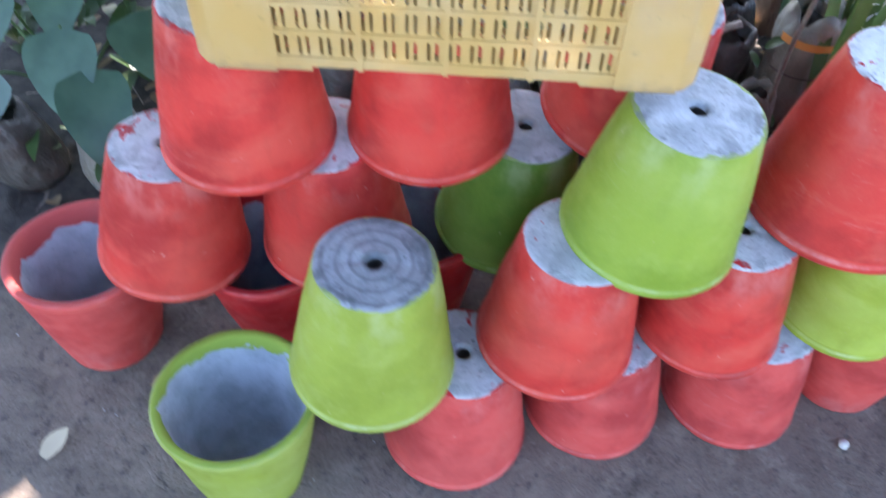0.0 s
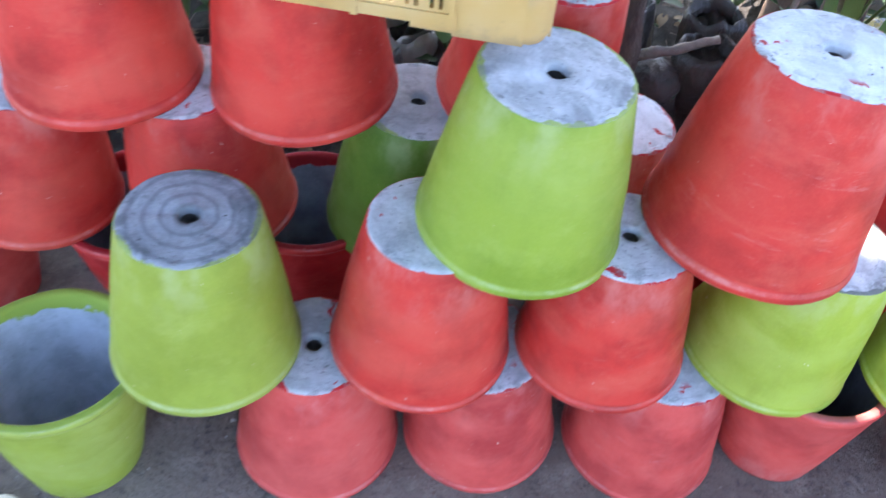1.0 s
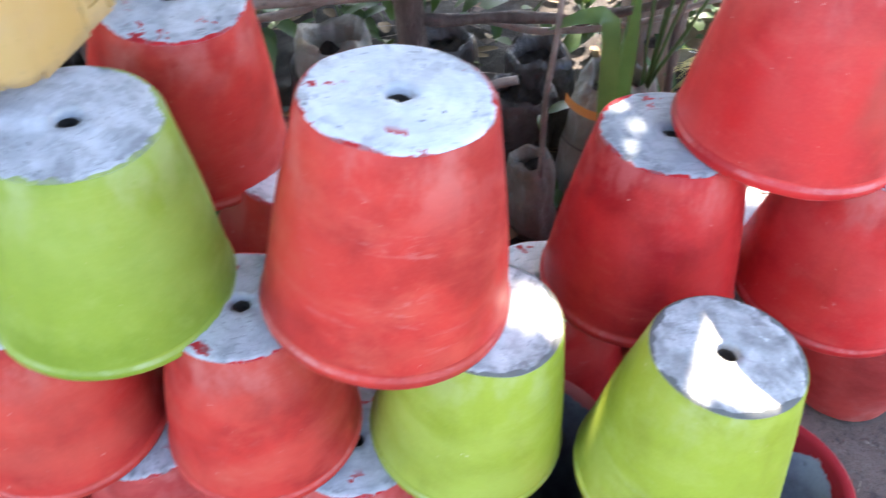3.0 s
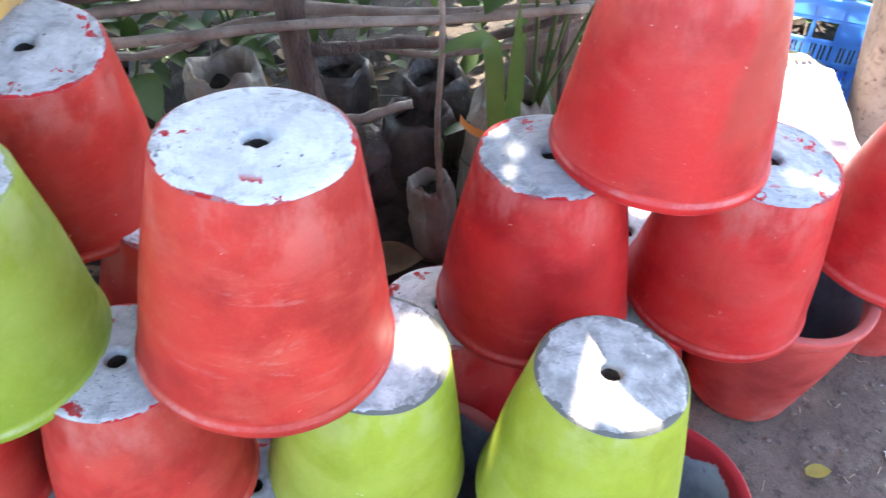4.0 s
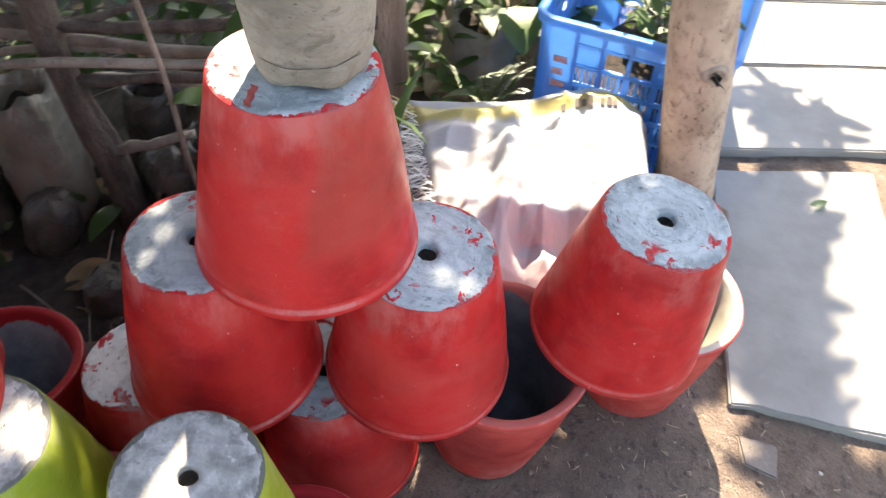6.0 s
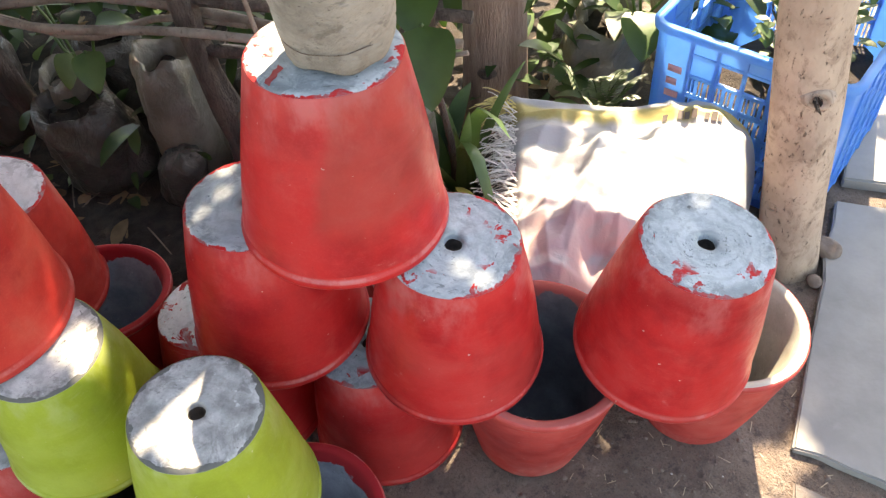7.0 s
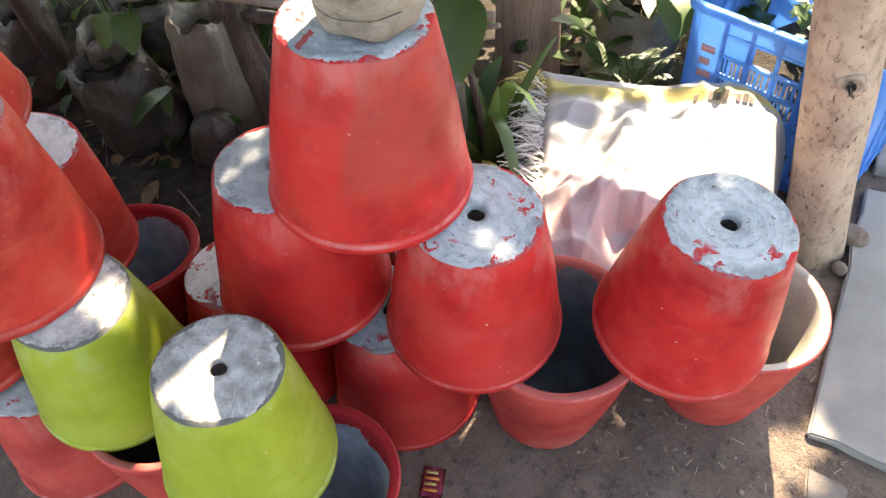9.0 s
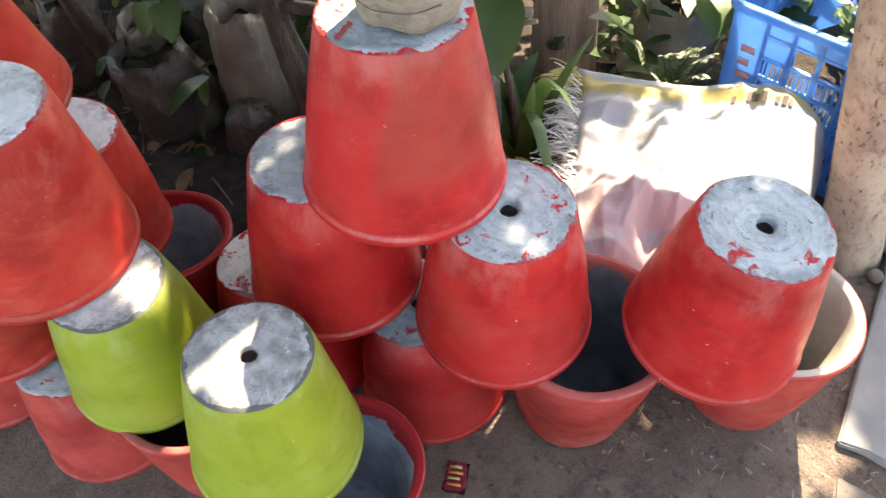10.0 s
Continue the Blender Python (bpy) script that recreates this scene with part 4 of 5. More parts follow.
def bag(x, y, r, h, mat, label, seed, lean=(0, 0), crumple=0.16, filled=0.8, fold=True, tied=False):
    """A soft plastic grow bag of soil: creased sides, slumped foot and a ragged, turned mouth."""
    ob = empty("grow_bag", Matrix.Translation((x, y, 0.0)), label, "grow bag", "grow bags")
    bm = bmesh.new()
    n, rows = 56, []
    prof = [(0.0, 0.004), (0.75, 0.0), (0.97, 0.03), (1.03, 0.14), (1.02, 0.25), (1.0, 0.35), (0.99, 0.45), (0.97, 0.55), (0.96, 0.65), (0.94, 0.75), (0.90, 0.84), (0.84, 0.92), (0.74, 1.0)]
    if tied:
        prof = prof[:-3] + [(0.86, 0.82), (0.72, 0.91), (0.45, 0.98), (0.16, 1.0), (0.0, 1.0)]
    elif fold:
        prof += [(0.66, 0.97), (0.62, 0.84)]
    for k, (f, t) in enumerate(prof):
        row = []
        for i in range(n):
            a = 2 * math.pi * i / n
            c = Vector((math.cos(a), math.sin(a), 0))
            q = c * 1.5 + Vector((seed * 5.3, 0, t * 2.2))
            crease = 1 - 2.5 * abs(noise.noise(q + noise.noise_vector(q * 1.3) * 0.6))
            crease2 = 1 - 2.5 * abs(noise.noise(q * 2.6 + Vector((0, 4, t * 3))))
            soft = max(0.0, t - 0.6) * 2.5
            w = 1 + crumple * (0.55 * noise.noise(q) + (0.24 + 0.12 * soft) * crease + (0.12 + 0.03 * soft) * crease2)
            zz = h * t + ((0.03 if tied else 0.10) * h * (t - 0.7) / 0.3 * noise.noise(c * 1.3 + Vector((seed, seed, 1))) if t > 0.7 else 0)
            row.append(bm.verts.new((r * f * w * c.x + lean[0] * t * h, r * f * w * c.y + lean[1] * t * h, max(0.0, zz))))
        rows.append(row)
    for p, q in zip(rows, rows[1:]):
        for i in range(n):
            bm.faces.new((p[i], p[(i + 1) % n], q[(i + 1) % n], q[i]))
    bmesh.ops.recalc_face_normals(bm, faces=bm.faces)
    part("bag_skin", bm, mat, ob)
    bm = lathe([(r * 0.72, h * filled - 0.01), (r * 0.6, h * filled + 0.012), (r * 0.25, h * filled), (0.001, h * filled + 0.01)], 24, 0.12, seed)
    bmesh.ops.translate(bm, verts=bm.verts, vec=(lean[0] * filled * h, lean[1] * filled * h, 0))
    part("soil", bm, dark_soil_or_hole, ob, "dark potting soil")
    return ob


BAGS = [
    (1.500, 2.860, 0.115, 0.24, bag_black, "dusty dark plastic grow bag filled with soil"),
    (1.675, 3.020, 0.085, 0.36, bag_white, "tall dirty white plastic grow bag"),
    (1.925, 3.200, 0.092, 0.20, bag_black, "slumped torn grey grow bag by the fence post"),
    (1.735, 2.93, 0.060, 0.15, bag_black, "small dark grow bag in the shade"),
    (2.165, 3.060, 0.050, 0.21, bag_white, "narrow white grow bag holding a thin cane"),
    (2.235, 3.230, 0.090, 0.34, bag_white, "white printed grow bag behind the canes"),
    (2.010, 3.230, 0.085, 0.24, bag_black, "dusty grey grow bag"),
    (2.040, 3.390, 0.085, 0.26, bag_black, "dusty grey grow bag"),
    (1.800, 3.280, 0.085, 0.26, bag_black, "dusty grey grow bag"),
    (1.560, 3.120, 0.090, 0.25, bag_black, "dusty grey grow bag"),
    (1.330, 2.870, 0.085, 0.26, bag_white, "dirty white plastic grow bag"),
    (1.30, 3.05, 0.090, 0.25, bag_black, "dusty grey grow bag"),
    (1.10, 2.74, 0.090, 0.26, bag_black, "dusty grey grow bag"),
    (0.640, 2.340, 0.075, 0.22, bag_white, "clear white plastic grow bag with soil"),
    (0.440, 2.270, 0.080, 0.22, bag_black, "dark plastic grow bag"),
    (0.860, 2.480, 0.085, 0.24, bag_black, "dark plastic grow bag"),
    (0.70, 2.66, 0.085, 0.24, bag_black, "dark plastic grow bag"),
    (2.30, 3.92, 0.11, 0.26, bag_white, "olive stained plastic grow bag"),
    (2.43, 4.22, 0.10, 0.26, bag_white, "olive stained plastic grow bag"),
    (1.98, 2.86, 0.05, 0.09, bag_black, "flattened dark plastic bag"),
]
for i, (x, y, r, h, mat, label) in enumerate(BAGS):
    b = bag(x, y, r, h, mat, label, i + 1, ((i * 37 % 7 - 3) * 0.05, (i * 53 % 7 - 3) * 0.04), 0.38 if mat is bag_white else 0.32, tied=i in (2, 3, 19))
    if i == 2:
        way = Vector((0.38, -0.9, 0.22))
        turn = Vector(way).to_track_quat("Z", "Y").to_matrix().to_4x4()
        part("torn_edge", knot((0.034, -0.086, 0.108), way, 0.024), bag_white, b, "pale torn edge of a hole")
        part("hole", lathe([(0.021, 0.0), (0.001, 0.001)], 14, 0.5, 4), dark_soil_or_hole, b, "dark hole").matrix_basis = Matrix.Translation((0.039, -0.098, 0.111)) @ turn
    if i == 5:
        for zz, mat2, hh in ((0.29, ink_orange, 0.022), (0.20, ink_dark, 0.006)):
            bm = bmesh.new()
            rows = [[bm.verts.new((0.098 * math.cos(a / 20), 0.098 * math.sin(a / 20), zz + dz)) for a in range(-48, -14)] for dz in (0, hh)]
            for q in range(33):
                bm.faces.new((rows[0][q], rows[0][q + 1], rows[1][q + 1], rows[1][q]))
            part("print_band", bm, mat2, b, "faded printed band")

# ---- plants ----


def cane(a, b, r, mat, label, seed):
    ob = empty("cane", Matrix(), label, "plant cane")
    part("stem", tube(bend(a, b, 12, 0, 0.02, seed), [r * (1.1 - 0.4 * k / 12) for k in range(13)], 8, 0.2, seed), mat, ob)
    return ob


cane((2.185, 3.03, 0.1), (2.195, 2.985, 1.0), 0.006, pole_mat, "thin dry cane standing in a grow bag", 1)
cane((2.325, 3.34, 0.0), (2.345, 3.30, 0.95), 0.009, bark_dark, "thin dark woody stem", 6)


def strap_plant(x, y, z, leaves, label, mat, width=0.045):
    ob = empty("strap_leaf_plant", Matrix.Translation((x, y, z)), label, "plant")
    for way, length, droop in leaves:
        bm = bmesh.new()
        blade(bm, (0, 0, 0), way, length, width, droop, 0.25, 14, lambda t: min(1.0, 0.55 + 1.5 * t) * (1 - t**5))
        part("leaf", bm, mat, ob)
    return ob


def ribbon(bm, pts, width, fold=0.2):
    """A long leaf along given points."""
    prev, side, pts = None, None, [Vector(p) for p in pts]
    for i, p in enumerate(pts):
        d = (pts[min(i + 1, len(pts) - 1)] - pts[max(i - 1, 0)]).normalized()
        side = (side - d * side.dot(d)).normalized() if side else Vector((0.9, 0.4, 0)).normalized()
        w = width * 0.5 * max(0.04, min(1.0, 0.6 + 3 * i / len(pts)) * (1 - (i / (len(pts) - 1)) ** 6))
        n = side.cross(d)
        cur = [bm.verts.new(p - side * w + n * w * fold), bm.verts.new(p), bm.verts.new(p + side * w + n * w * fold)]
        if prev:
            bm.faces.new((prev[0], prev[1], cur[1], cur[0]))
            bm.faces.new((prev[1], prev[2], cur[2], cur[1]))
        prev = cur


clump = strap_plant(2.300, 3.105, 0.02, (((0.0, -0.02, 1), 0.62, 0.15), ((0.3, 0.1, 1), 0.55, 0.4), ((-0.1, 0.3, 1), 0.6, 0.6), ((0.12, -0.12, 1), 0.42, 0.2)), "clump of long green strap leaves in the bags", leaf_strap, 0.036)
bm = bmesh.new()
ribbon(bm, [(0, 0, 0), (0.0, -0.04, 0.2), (-0.008, -0.075, 0.42), (-0.012, -0.088, 0.53), (-0.018, -0.092, 0.572), (-0.035, -0.094, 0.58), (-0.07, -0.094, 0.565), (-0.10, -0.094, 0.545), (-0.131, -0.094, 0.52)], 0.034)
part("leaf", bm, leaf_strap, clump, "folded-over leaf")
strap_plant(2.360, 3.33, 0.04, (((0.5, -0.25, 0.8), 0.42, 1.9), ((0.6, 0.0, 0.5), 0.40, 1.5), ((-0.2, -0.3, 1), 0.34, 0.6), ((0.1, 0.3, 1), 0.42, 0.8), ((0.35, -0.5, 0.7), 0.34, 1.6), ((-0.5, 0.1, 1), 0.36, 0.8), ((0.2, -0.1, 1), 0.4, 0.3)), "arching green strap leaf plant beside a trunk", leaf_strap, 0.035)
arch = strap_plant(2.375, 3.345, 0.03, (((0.0, -0.1, 1), 0.3, 0.5), ((-0.3, 0.1, 1), 0.32, 0.7)), "arching glossy strap leaves beside the stem", leaf_strap, 0.03)
for i, pts in enumerate(([(0, 0, 0), (0.01, -0.02, 0.14), (0.03, -0.04, 0.25), (0.07, -0.06, 0.31), (0.12, -0.085, 0.31), (0.165, -0.105, 0.25), (0.20, -0.12, 0.16)],
                         [(0, 0, 0), (0.01, 0.0, 0.18), (0.03, 0.0, 0.31), (0.07, -0.01, 0.37), (0.12, -0.02, 0.375), (0.16, -0.03, 0.35)],
                         [(0, 0, 0), (0.02, -0.04, 0.1), (0.05, -0.07, 0.17), (0.09, -0.09, 0.18), (0.12, -0.1, 0.13), (0.135, -0.105, 0.06)],
                         [(0, 0, 0), (-0.01, -0.04, 0.12), (-0.02, -0.08, 0.2), (-0.03, -0.13, 0.23), (-0.04, -0.17, 0.2)])):
    bm = bmesh.new()
    ribbon(bm, pts, 0.034)
    part("leaf", bm, leaf_yellow if i == 2 else leaf_strap, arch, "yellowing leaf" if i == 2 else "")
strap_plant(2.20, 3.45, 0.03, (((0.1, -0.3, 1), 0.36, 0.8), ((0.3, -0.1, 1), 0.38, 0.6), ((-0.1, -0.2, 1), 0.3, 0.5), ((0.0, -0.5, 0.8), 0.3, 1.3)), "broad blue-green leaves before a trunk", leaf_blue, 0.06)

HEART = lambda t: (math.sin(math.pi * min(1.0, t ** 0.55)) ** 0.7) if t < 0.999 else 0.02


def broad_plant(x, y, z, leaves, label, mat, size):
    """Broad leaves, each on its own stalk."""
    ob = empty("broad_leaf_plant", Matrix.Translation((x, y, z)), label, "plant")
    for i, (tip, way) in enumerate(leaves):
        stalk = part("stalk", tube(bend((0, 0, 0), tip, 7, -0.03, 0.01, i), 0.004, 6), leaf_strap, ob)
        bm = bmesh.new()
        blade(bm, tip, way, size * (0.85 + 0.3 * ((i * 7) % 5) / 5), size * 0.72, 0.6, 0.18, 10, HEART)
        part("leaf", bm, mat, stalk)
    return ob


broad_plant(0.42, 2.50, 0.05, (((-0.08, -0.05, 0.38), (0.1, -0.7, -0.5)), ((0.12, -0.08, 0.33), (0.3, -0.6, -0.6)), ((0.2, -0.12, 0.26), (0.5, -0.6, -0.5)), ((-0.2, 0.0, 0.3), (-0.4, -0.6, -0.4)), ((0.02, 0.1, 0.42), (0.2, -0.5, -0.3)),
                                   ((0.28, 0.0, 0.36), (0.6, -0.4, -0.3)), ((-0.05, -0.16, 0.2), (-0.1, -0.8, -0.4))), "broad blue-green taro-like leaves", leaf_blue, 0.24)
broad_plant(1.42, 3.40, 0.05, (((0.0, -0.07, 0.32), (-0.5, -0.6, 0.1)), ((-0.10, -0.02, 0.30), (-0.8, -0.3, 0.2)), ((0.10, 0.02, 0.36), (0.7, -0.3, 0.2)), ((0.02, 0.1, 0.42), (0.2, 0.5, 0.4))), "large dusty blue-green leaves behind the fence", leaf_blue, 0.19)
broad_plant(1.48, 2.90, 0.2, (((0.0, -0.02, 0.16), (0.2, -0.5, -0.7)), ((0.06, 0.0, 0.18), (0.6, -0.3, -0.5)), ((-0.07, -0.02, 0.17), (-0.6, -0.3, -0.4)), ((-0.16, 0.0, 0.25), (-0.7, -0.3, 0.0)), ((-0.08, 0.0, 0.26), (0.4, 0.1, 0.2)), ((0.05, 0.05, 0.22), (0.3, 0.5, 0.1))), "young broad-leaved seedling in a dark bag", leaf_green, 0.11)
broad_plant(2.40, 3.98, 0.2, (((0.0, -0.03, 0.2), (0.3, -0.6, 0.3)), ((0.08, 0, 0.16), (0.6, -0.2, 0.5)), ((-0.08, 0, 0.2), (-0.6, -0.3, 0.3)), ((0.04, -0.05, 0.12), (0.4, -0.6, -0.1)), ((-0.03, -0.08, 0.25), (0, -0.6, 0.3))), "broad green leaves in a bag", leaf_strap, 0.16)
broad_plant(2.30, 3.25, 0.3, (((0.05, 0.0, 0.42), (0.6, -0.5, -0.3)), ((-0.02, -0.03, 0.36), (-0.3, -0.7, -0.2)), ((0.1, 0.02, 0.5), (0.8, -0.2, 0.1)), ((0.02, 0.1, 0.46), (0.1, 0.6, 0.1)), ((0.14, -0.06, 0.38), (0.7, -0.6, -0.5))), "broad dark green leaves on thin stalks", leaf_dark, 0.15)


def shrub(x, y, z, r, h, n, label, mat, size, seed):
    """A small shrub: forked twigs and many leaves."""
    g = random.Random(seed)
    ob = empty("shrub", Matrix.Translation((x, y, z)), label, "shrub")
    crown = bmesh.new()
    for i in range(7):
        a = g.uniform(0, 6.28)
        tip = Vector((r * 0.8 * math.cos(a), r * 0.8 * math.sin(a), h * g.uniform(0.6, 1)))
        pts = bend((0, 0, 0), tip, 8, -0.02, 0.03, i + seed)
        part("stem", tube(pts, [0.005 - 0.0004 * k for k in range(9)], 6), bark_dark, ob)
        for k in range(n // 7):
            p = pts[g.randrange(3, 9)] + Vector((g.gauss(0, r * 0.22), g.gauss(0, r * 0.22), g.gauss(0, h * 0.1)))
            blade(crown, p, (g.gauss(0, 1), g.gauss(0, 1), g.gauss(0.1, 0.5)), size * g.uniform(0.7, 1.3), size * 0.5, 0.5, 0.2, 4)
    part("crown", crown, mat, ob)
    return ob


shrub(2.79, 4.06, 0.17, 0.17, 0.42, 230, "small leafy green shrub in the blue crate", leaf_green, 0.05, 3)
soil_bed = lathe([(0.17, 0.0), (0.1, 0.02), (0.001, 0.01)], 20, 0.2, 4)
for v in soil_bed.verts:
    v.co.x, v.co.y = v.co.x * 1.0, v.co.y * 1.5
bed = tagged(part("potting_soil", soil_bed, dark_soil_or_hole), "dark soil filling the blue crate", "soil")
bed.matrix_basis = Matrix.Translation((2.765, 4.085, 0.20))

# a fern of fine leaflets
fern = empty("fern", Matrix.Translation((2.44, 3.77, 0.02)), "feathery green fern behind the sack", "fern")
g = random.Random(5)
for i in range(8):
    a = g.uniform(-2.4, -0.2)
    pts = bend((0, 0, 0.02), (0.15 * math.cos(a), 0.13 * math.sin(a), g.uniform(0.22, 0.33)), 12, -0.05, 0.01, i)
    bm = tube(pts, 0.0016, 5)
    for k in range(3, 13):
        d = (pts[k] - pts[k - 1]).normalized()
        s = d.cross(Vector((0, 0, 1))).normalized()
        for w in (-1, 1):
            for q in (0.0, 0.5):
                p = pts[k - 1].lerp(pts[k], q)
                blade(bm, p, s * w + d * 0.35, 0.026 * (1.1 - abs(k - 7) / 9), 0.006, 0.3, 0.1, 3)
    part("frond", bm, leaf_dark if i % 3 else leaf_green, fern)

# low growth that fills the bed behind the stack
g = random.Random(21)
low = {leaf_dark: bmesh.new(), leaf_green: bmesh.new(), leaf_strap: bmesh.new(), leaf_dry: bmesh.new()}
mats = list(low)
for i in range(2300):
    s, d = g.uniform(-1.9, 1.15), abs(g.gauss(0.75, 0.5))
    p = O + U * s + V * (d - 0.1)
    if p.x > 2.42 and p.y < 4.1 or p.x > 2.75 or (p.x > 2.0 and p.y < 3.1):
        continue
    if -0.4 < s < 0.55 and g.random() < 0.55:
        continue
    if d < 0.45 and (noise.noise(Vector((p.x * 3, p.y * 3, 7))) < 0.05 or g.random() < 0.4):
        continue
    zz = abs(g.gauss(0.0, 0.12)) + d * 0.22
    m = mats[min(3, int(abs(g.gauss(0, 1.3))))]
    big = g.random() < 0.2 + 0.4 * min(1, d)
    blade(low[m], p + Vector((0, 0, zz)), (g.gauss(0, 1), g.gauss(-0.4, 1), g.gauss(0.3, 0.6)), g.uniform(0.05, 0.1) * (1.75 if big else 1.0), g.uniform(0.018, 0.04) * (1.8 if big else 1.0), 0.8, 0.2, 5)
bed_names = {leaf_dark: "dark green low undergrowth leaves", leaf_green: "fresh green low undergrowth leaves", leaf_strap: "pale green low undergrowth leaves", leaf_dry: "dry brown leaves among the undergrowth"}
for m, bm in low.items():
    tagged(part("undergrowth", bm, m), bed_names[m], "undergrowth", kind="stuff")

# ---- white sack heap ----
sack_mat = Mat("white_woven_sack_with_pink_print", 0.55)
_n = sack_mat.ramp(sack_mat.noise(6.5, 3, 0.5, seed=False, dist=0.6), 0.52, 0.68, 0, 0.3)
_c = sack_mat.mix(_n, (0.46, 0.46, 0.475), (0.52, 0.40, 0.39))
_sx, _sy, _sz = sack_mat.sep()
_front = sack_mat.math("ADD", _sy, sack_mat.math("MULTIPLY", sack_mat.noise(6, 3), 0.12))
_c = sack_mat.mix(sack_mat.math("MULTIPLY", sack_mat.ramp(_front, -0.02, -0.10, 0, 0.4), sack_mat.ramp(sack_mat.noise(7, 3, dist=0.8), 0.42, 0.54)), _c, (0.72, 0.36, 0.36))
_s = sack_mat.math("SUBTRACT", _sy, sack_mat.math("MULTIPLY", _sx, 0.14))
_s = sack_mat.math("ADD", _s, sack_mat.math("MULTIPLY", sack_mat.math("SUBTRACT", sack_mat.noise(9, 3), 0.5), 0.05))
_band = sack_mat.math("MULTIPLY", sack_mat.ramp(_s, 0.105, 0.125), sack_mat.ramp(_s, 0.172, 0.155, 0, 0.85))
_c = sack_mat.mix(_band, _c, (0.50, 0.40, 0.10))
sack_mat.colour(_c).bump(sack_mat.math("ADD", sack_mat.noise(16, 5, dist=1.0), sack_mat.noise(45, 3, dist=1.5)), 0.3, 0.004)
sack_mat = sack_mat.m
sack = empty("sack", Matrix.Translation((2.665, 3.475, 0.0)) @ pose(0, 0, 0, 0, 0, 24), "crumpled white woven plastic sack with frayed edge", "sack")


def ridge(x, y, a, b, w):
    """1 on the line from a to b, falling off sharply over w and fading at both ends."""
    dx, dy = b[0] - a[0], b[1] - a[1]
    t = ((x - a[0]) * dx + (y - a[1]) * dy) / (dx * dx + dy * dy)
    tc = min(1.0, max(0.0, t))
    d = math.hypot(x - a[0] - dx * tc, y - a[1] - dy * tc)
    return max(0.0, 1 - d / w) * (0.35 + 0.65 * math.sin(math.pi * min(1, max(0, 0.08 + 0.84 * tc))))


FOLDS = (((0.02, 0.03), (-0.02, -0.26), 0.035, 0.055), ((0.0, -0.02), (0.09, 0.06), 0.028, 0.022), ((-0.20, 0.04), (-0.06, 0.08), 0.022, 0.022), ((-0.15, -0.02), (-0.03, 0.02), 0.02, 0.02),
         ((-0.10, -0.12), (-0.04, -0.30), 0.022, 0.028), ((0.05, -0.07), (0.10, -0.28), 0.03, 0.04), ((-0.24, 0.10), (-0.02, 0.135), 0.018, 0.018), ((0.0, 0.14), (0.22, 0.17), 0.025, 0.022),
         ((0.06, -0.02), (0.03, -0.14), 0.025, 0.035), ((-0.07, 0.03), (-0.08, -0.10), 0.016, 0.022))


def sack_at(u, v):
    """A point of the slumped sack over its four-cornered plan, u across and v from front to back."""
    w = noise.noise_vector(Vector((u * 2.6, v * 2.6, 2))) * 0.018 + noise.noise_vector(Vector((u * 9, v * 9, 5))) * 0.006
    x = (1 - v) * (-0.10 + 0.42 * u) + v * (-0.315 + 0.635 * u) + w.x
    y = -0.38 + v * (0.56 + 0.10 * u) - 0.13 * v * max(0.0, u - 0.72) ** 2 / 0.08 + w.y
    e = min(min(u, 1 - u) * 0.5, min(v, 1 - v) * 0.6)
    rim = min(1.0, max(0.0, e / 0.055))
    rim = math.sqrt(max(0.0, 1 - (1 - rim) ** 2))
    q = Vector((x, y, 0.4))
    h = 0.21 + 0.06 * v + 0.022 * noise.noise(q * 4 + Vector((8, 0, 0)))
    h += 0.055 * math.exp(-((x - 0.19) / 0.14) ** 2 - ((y - 0.03) / 0.15) ** 2)
    qx = x + 0.012 * noise.noise(q * 7)
    qy = y + 0.012 * noise.noise(q * 7 + Vector((5, 5, 0)))
    for a, b, wd, hh in FOLDS:
        h += 0.8 * hh * ridge(qx, qy, a, b, 1.7 * wd)
    for ax, ay, slope, half, drop, seed in ((0.04, -0.09, -0.3, 0.12, 0.03, 1), (0.10, -0.14, 0.1, 0.12, 0.05, 4)):
        f = (ay + slope * (x - ax) - y + 0.025 * noise.noise(q * 8 + Vector((0, 0, seed)))) / 0.05
        side = max(0.0, 1 - ((x - ax) / half) ** 2)
        f = min(1.0, max(0.0, f))
        h -= drop * side * f * f * (3 - 2 * f)
    h -= 0.03 * math.exp(-((x - 0.05) / 0.055) ** 2 - ((y + 0.09) / 0.06) ** 2)
    h += 0.045 * ridge(qx, qy, (-0.02, 0.05), (-0.035, -0.22), 0.05) + 0.03 * ridge(qx, qy, (-0.02, -0.15), (0.12, -0.13), 0.035)
    h += 0.016 * max(0.0, 1 - 2.4 * abs(noise.noise(q * 5 + noise.noise_vector(q * 3) * 0.7 + Vector((3, 1, 0)))))
    h += 0.008 * max(0.0, 1 - 3 * abs(noise.noise(q * 11 + noise.noise_vector(q * 6))))
    return Vector((x, y, 0.01 + rim * h))


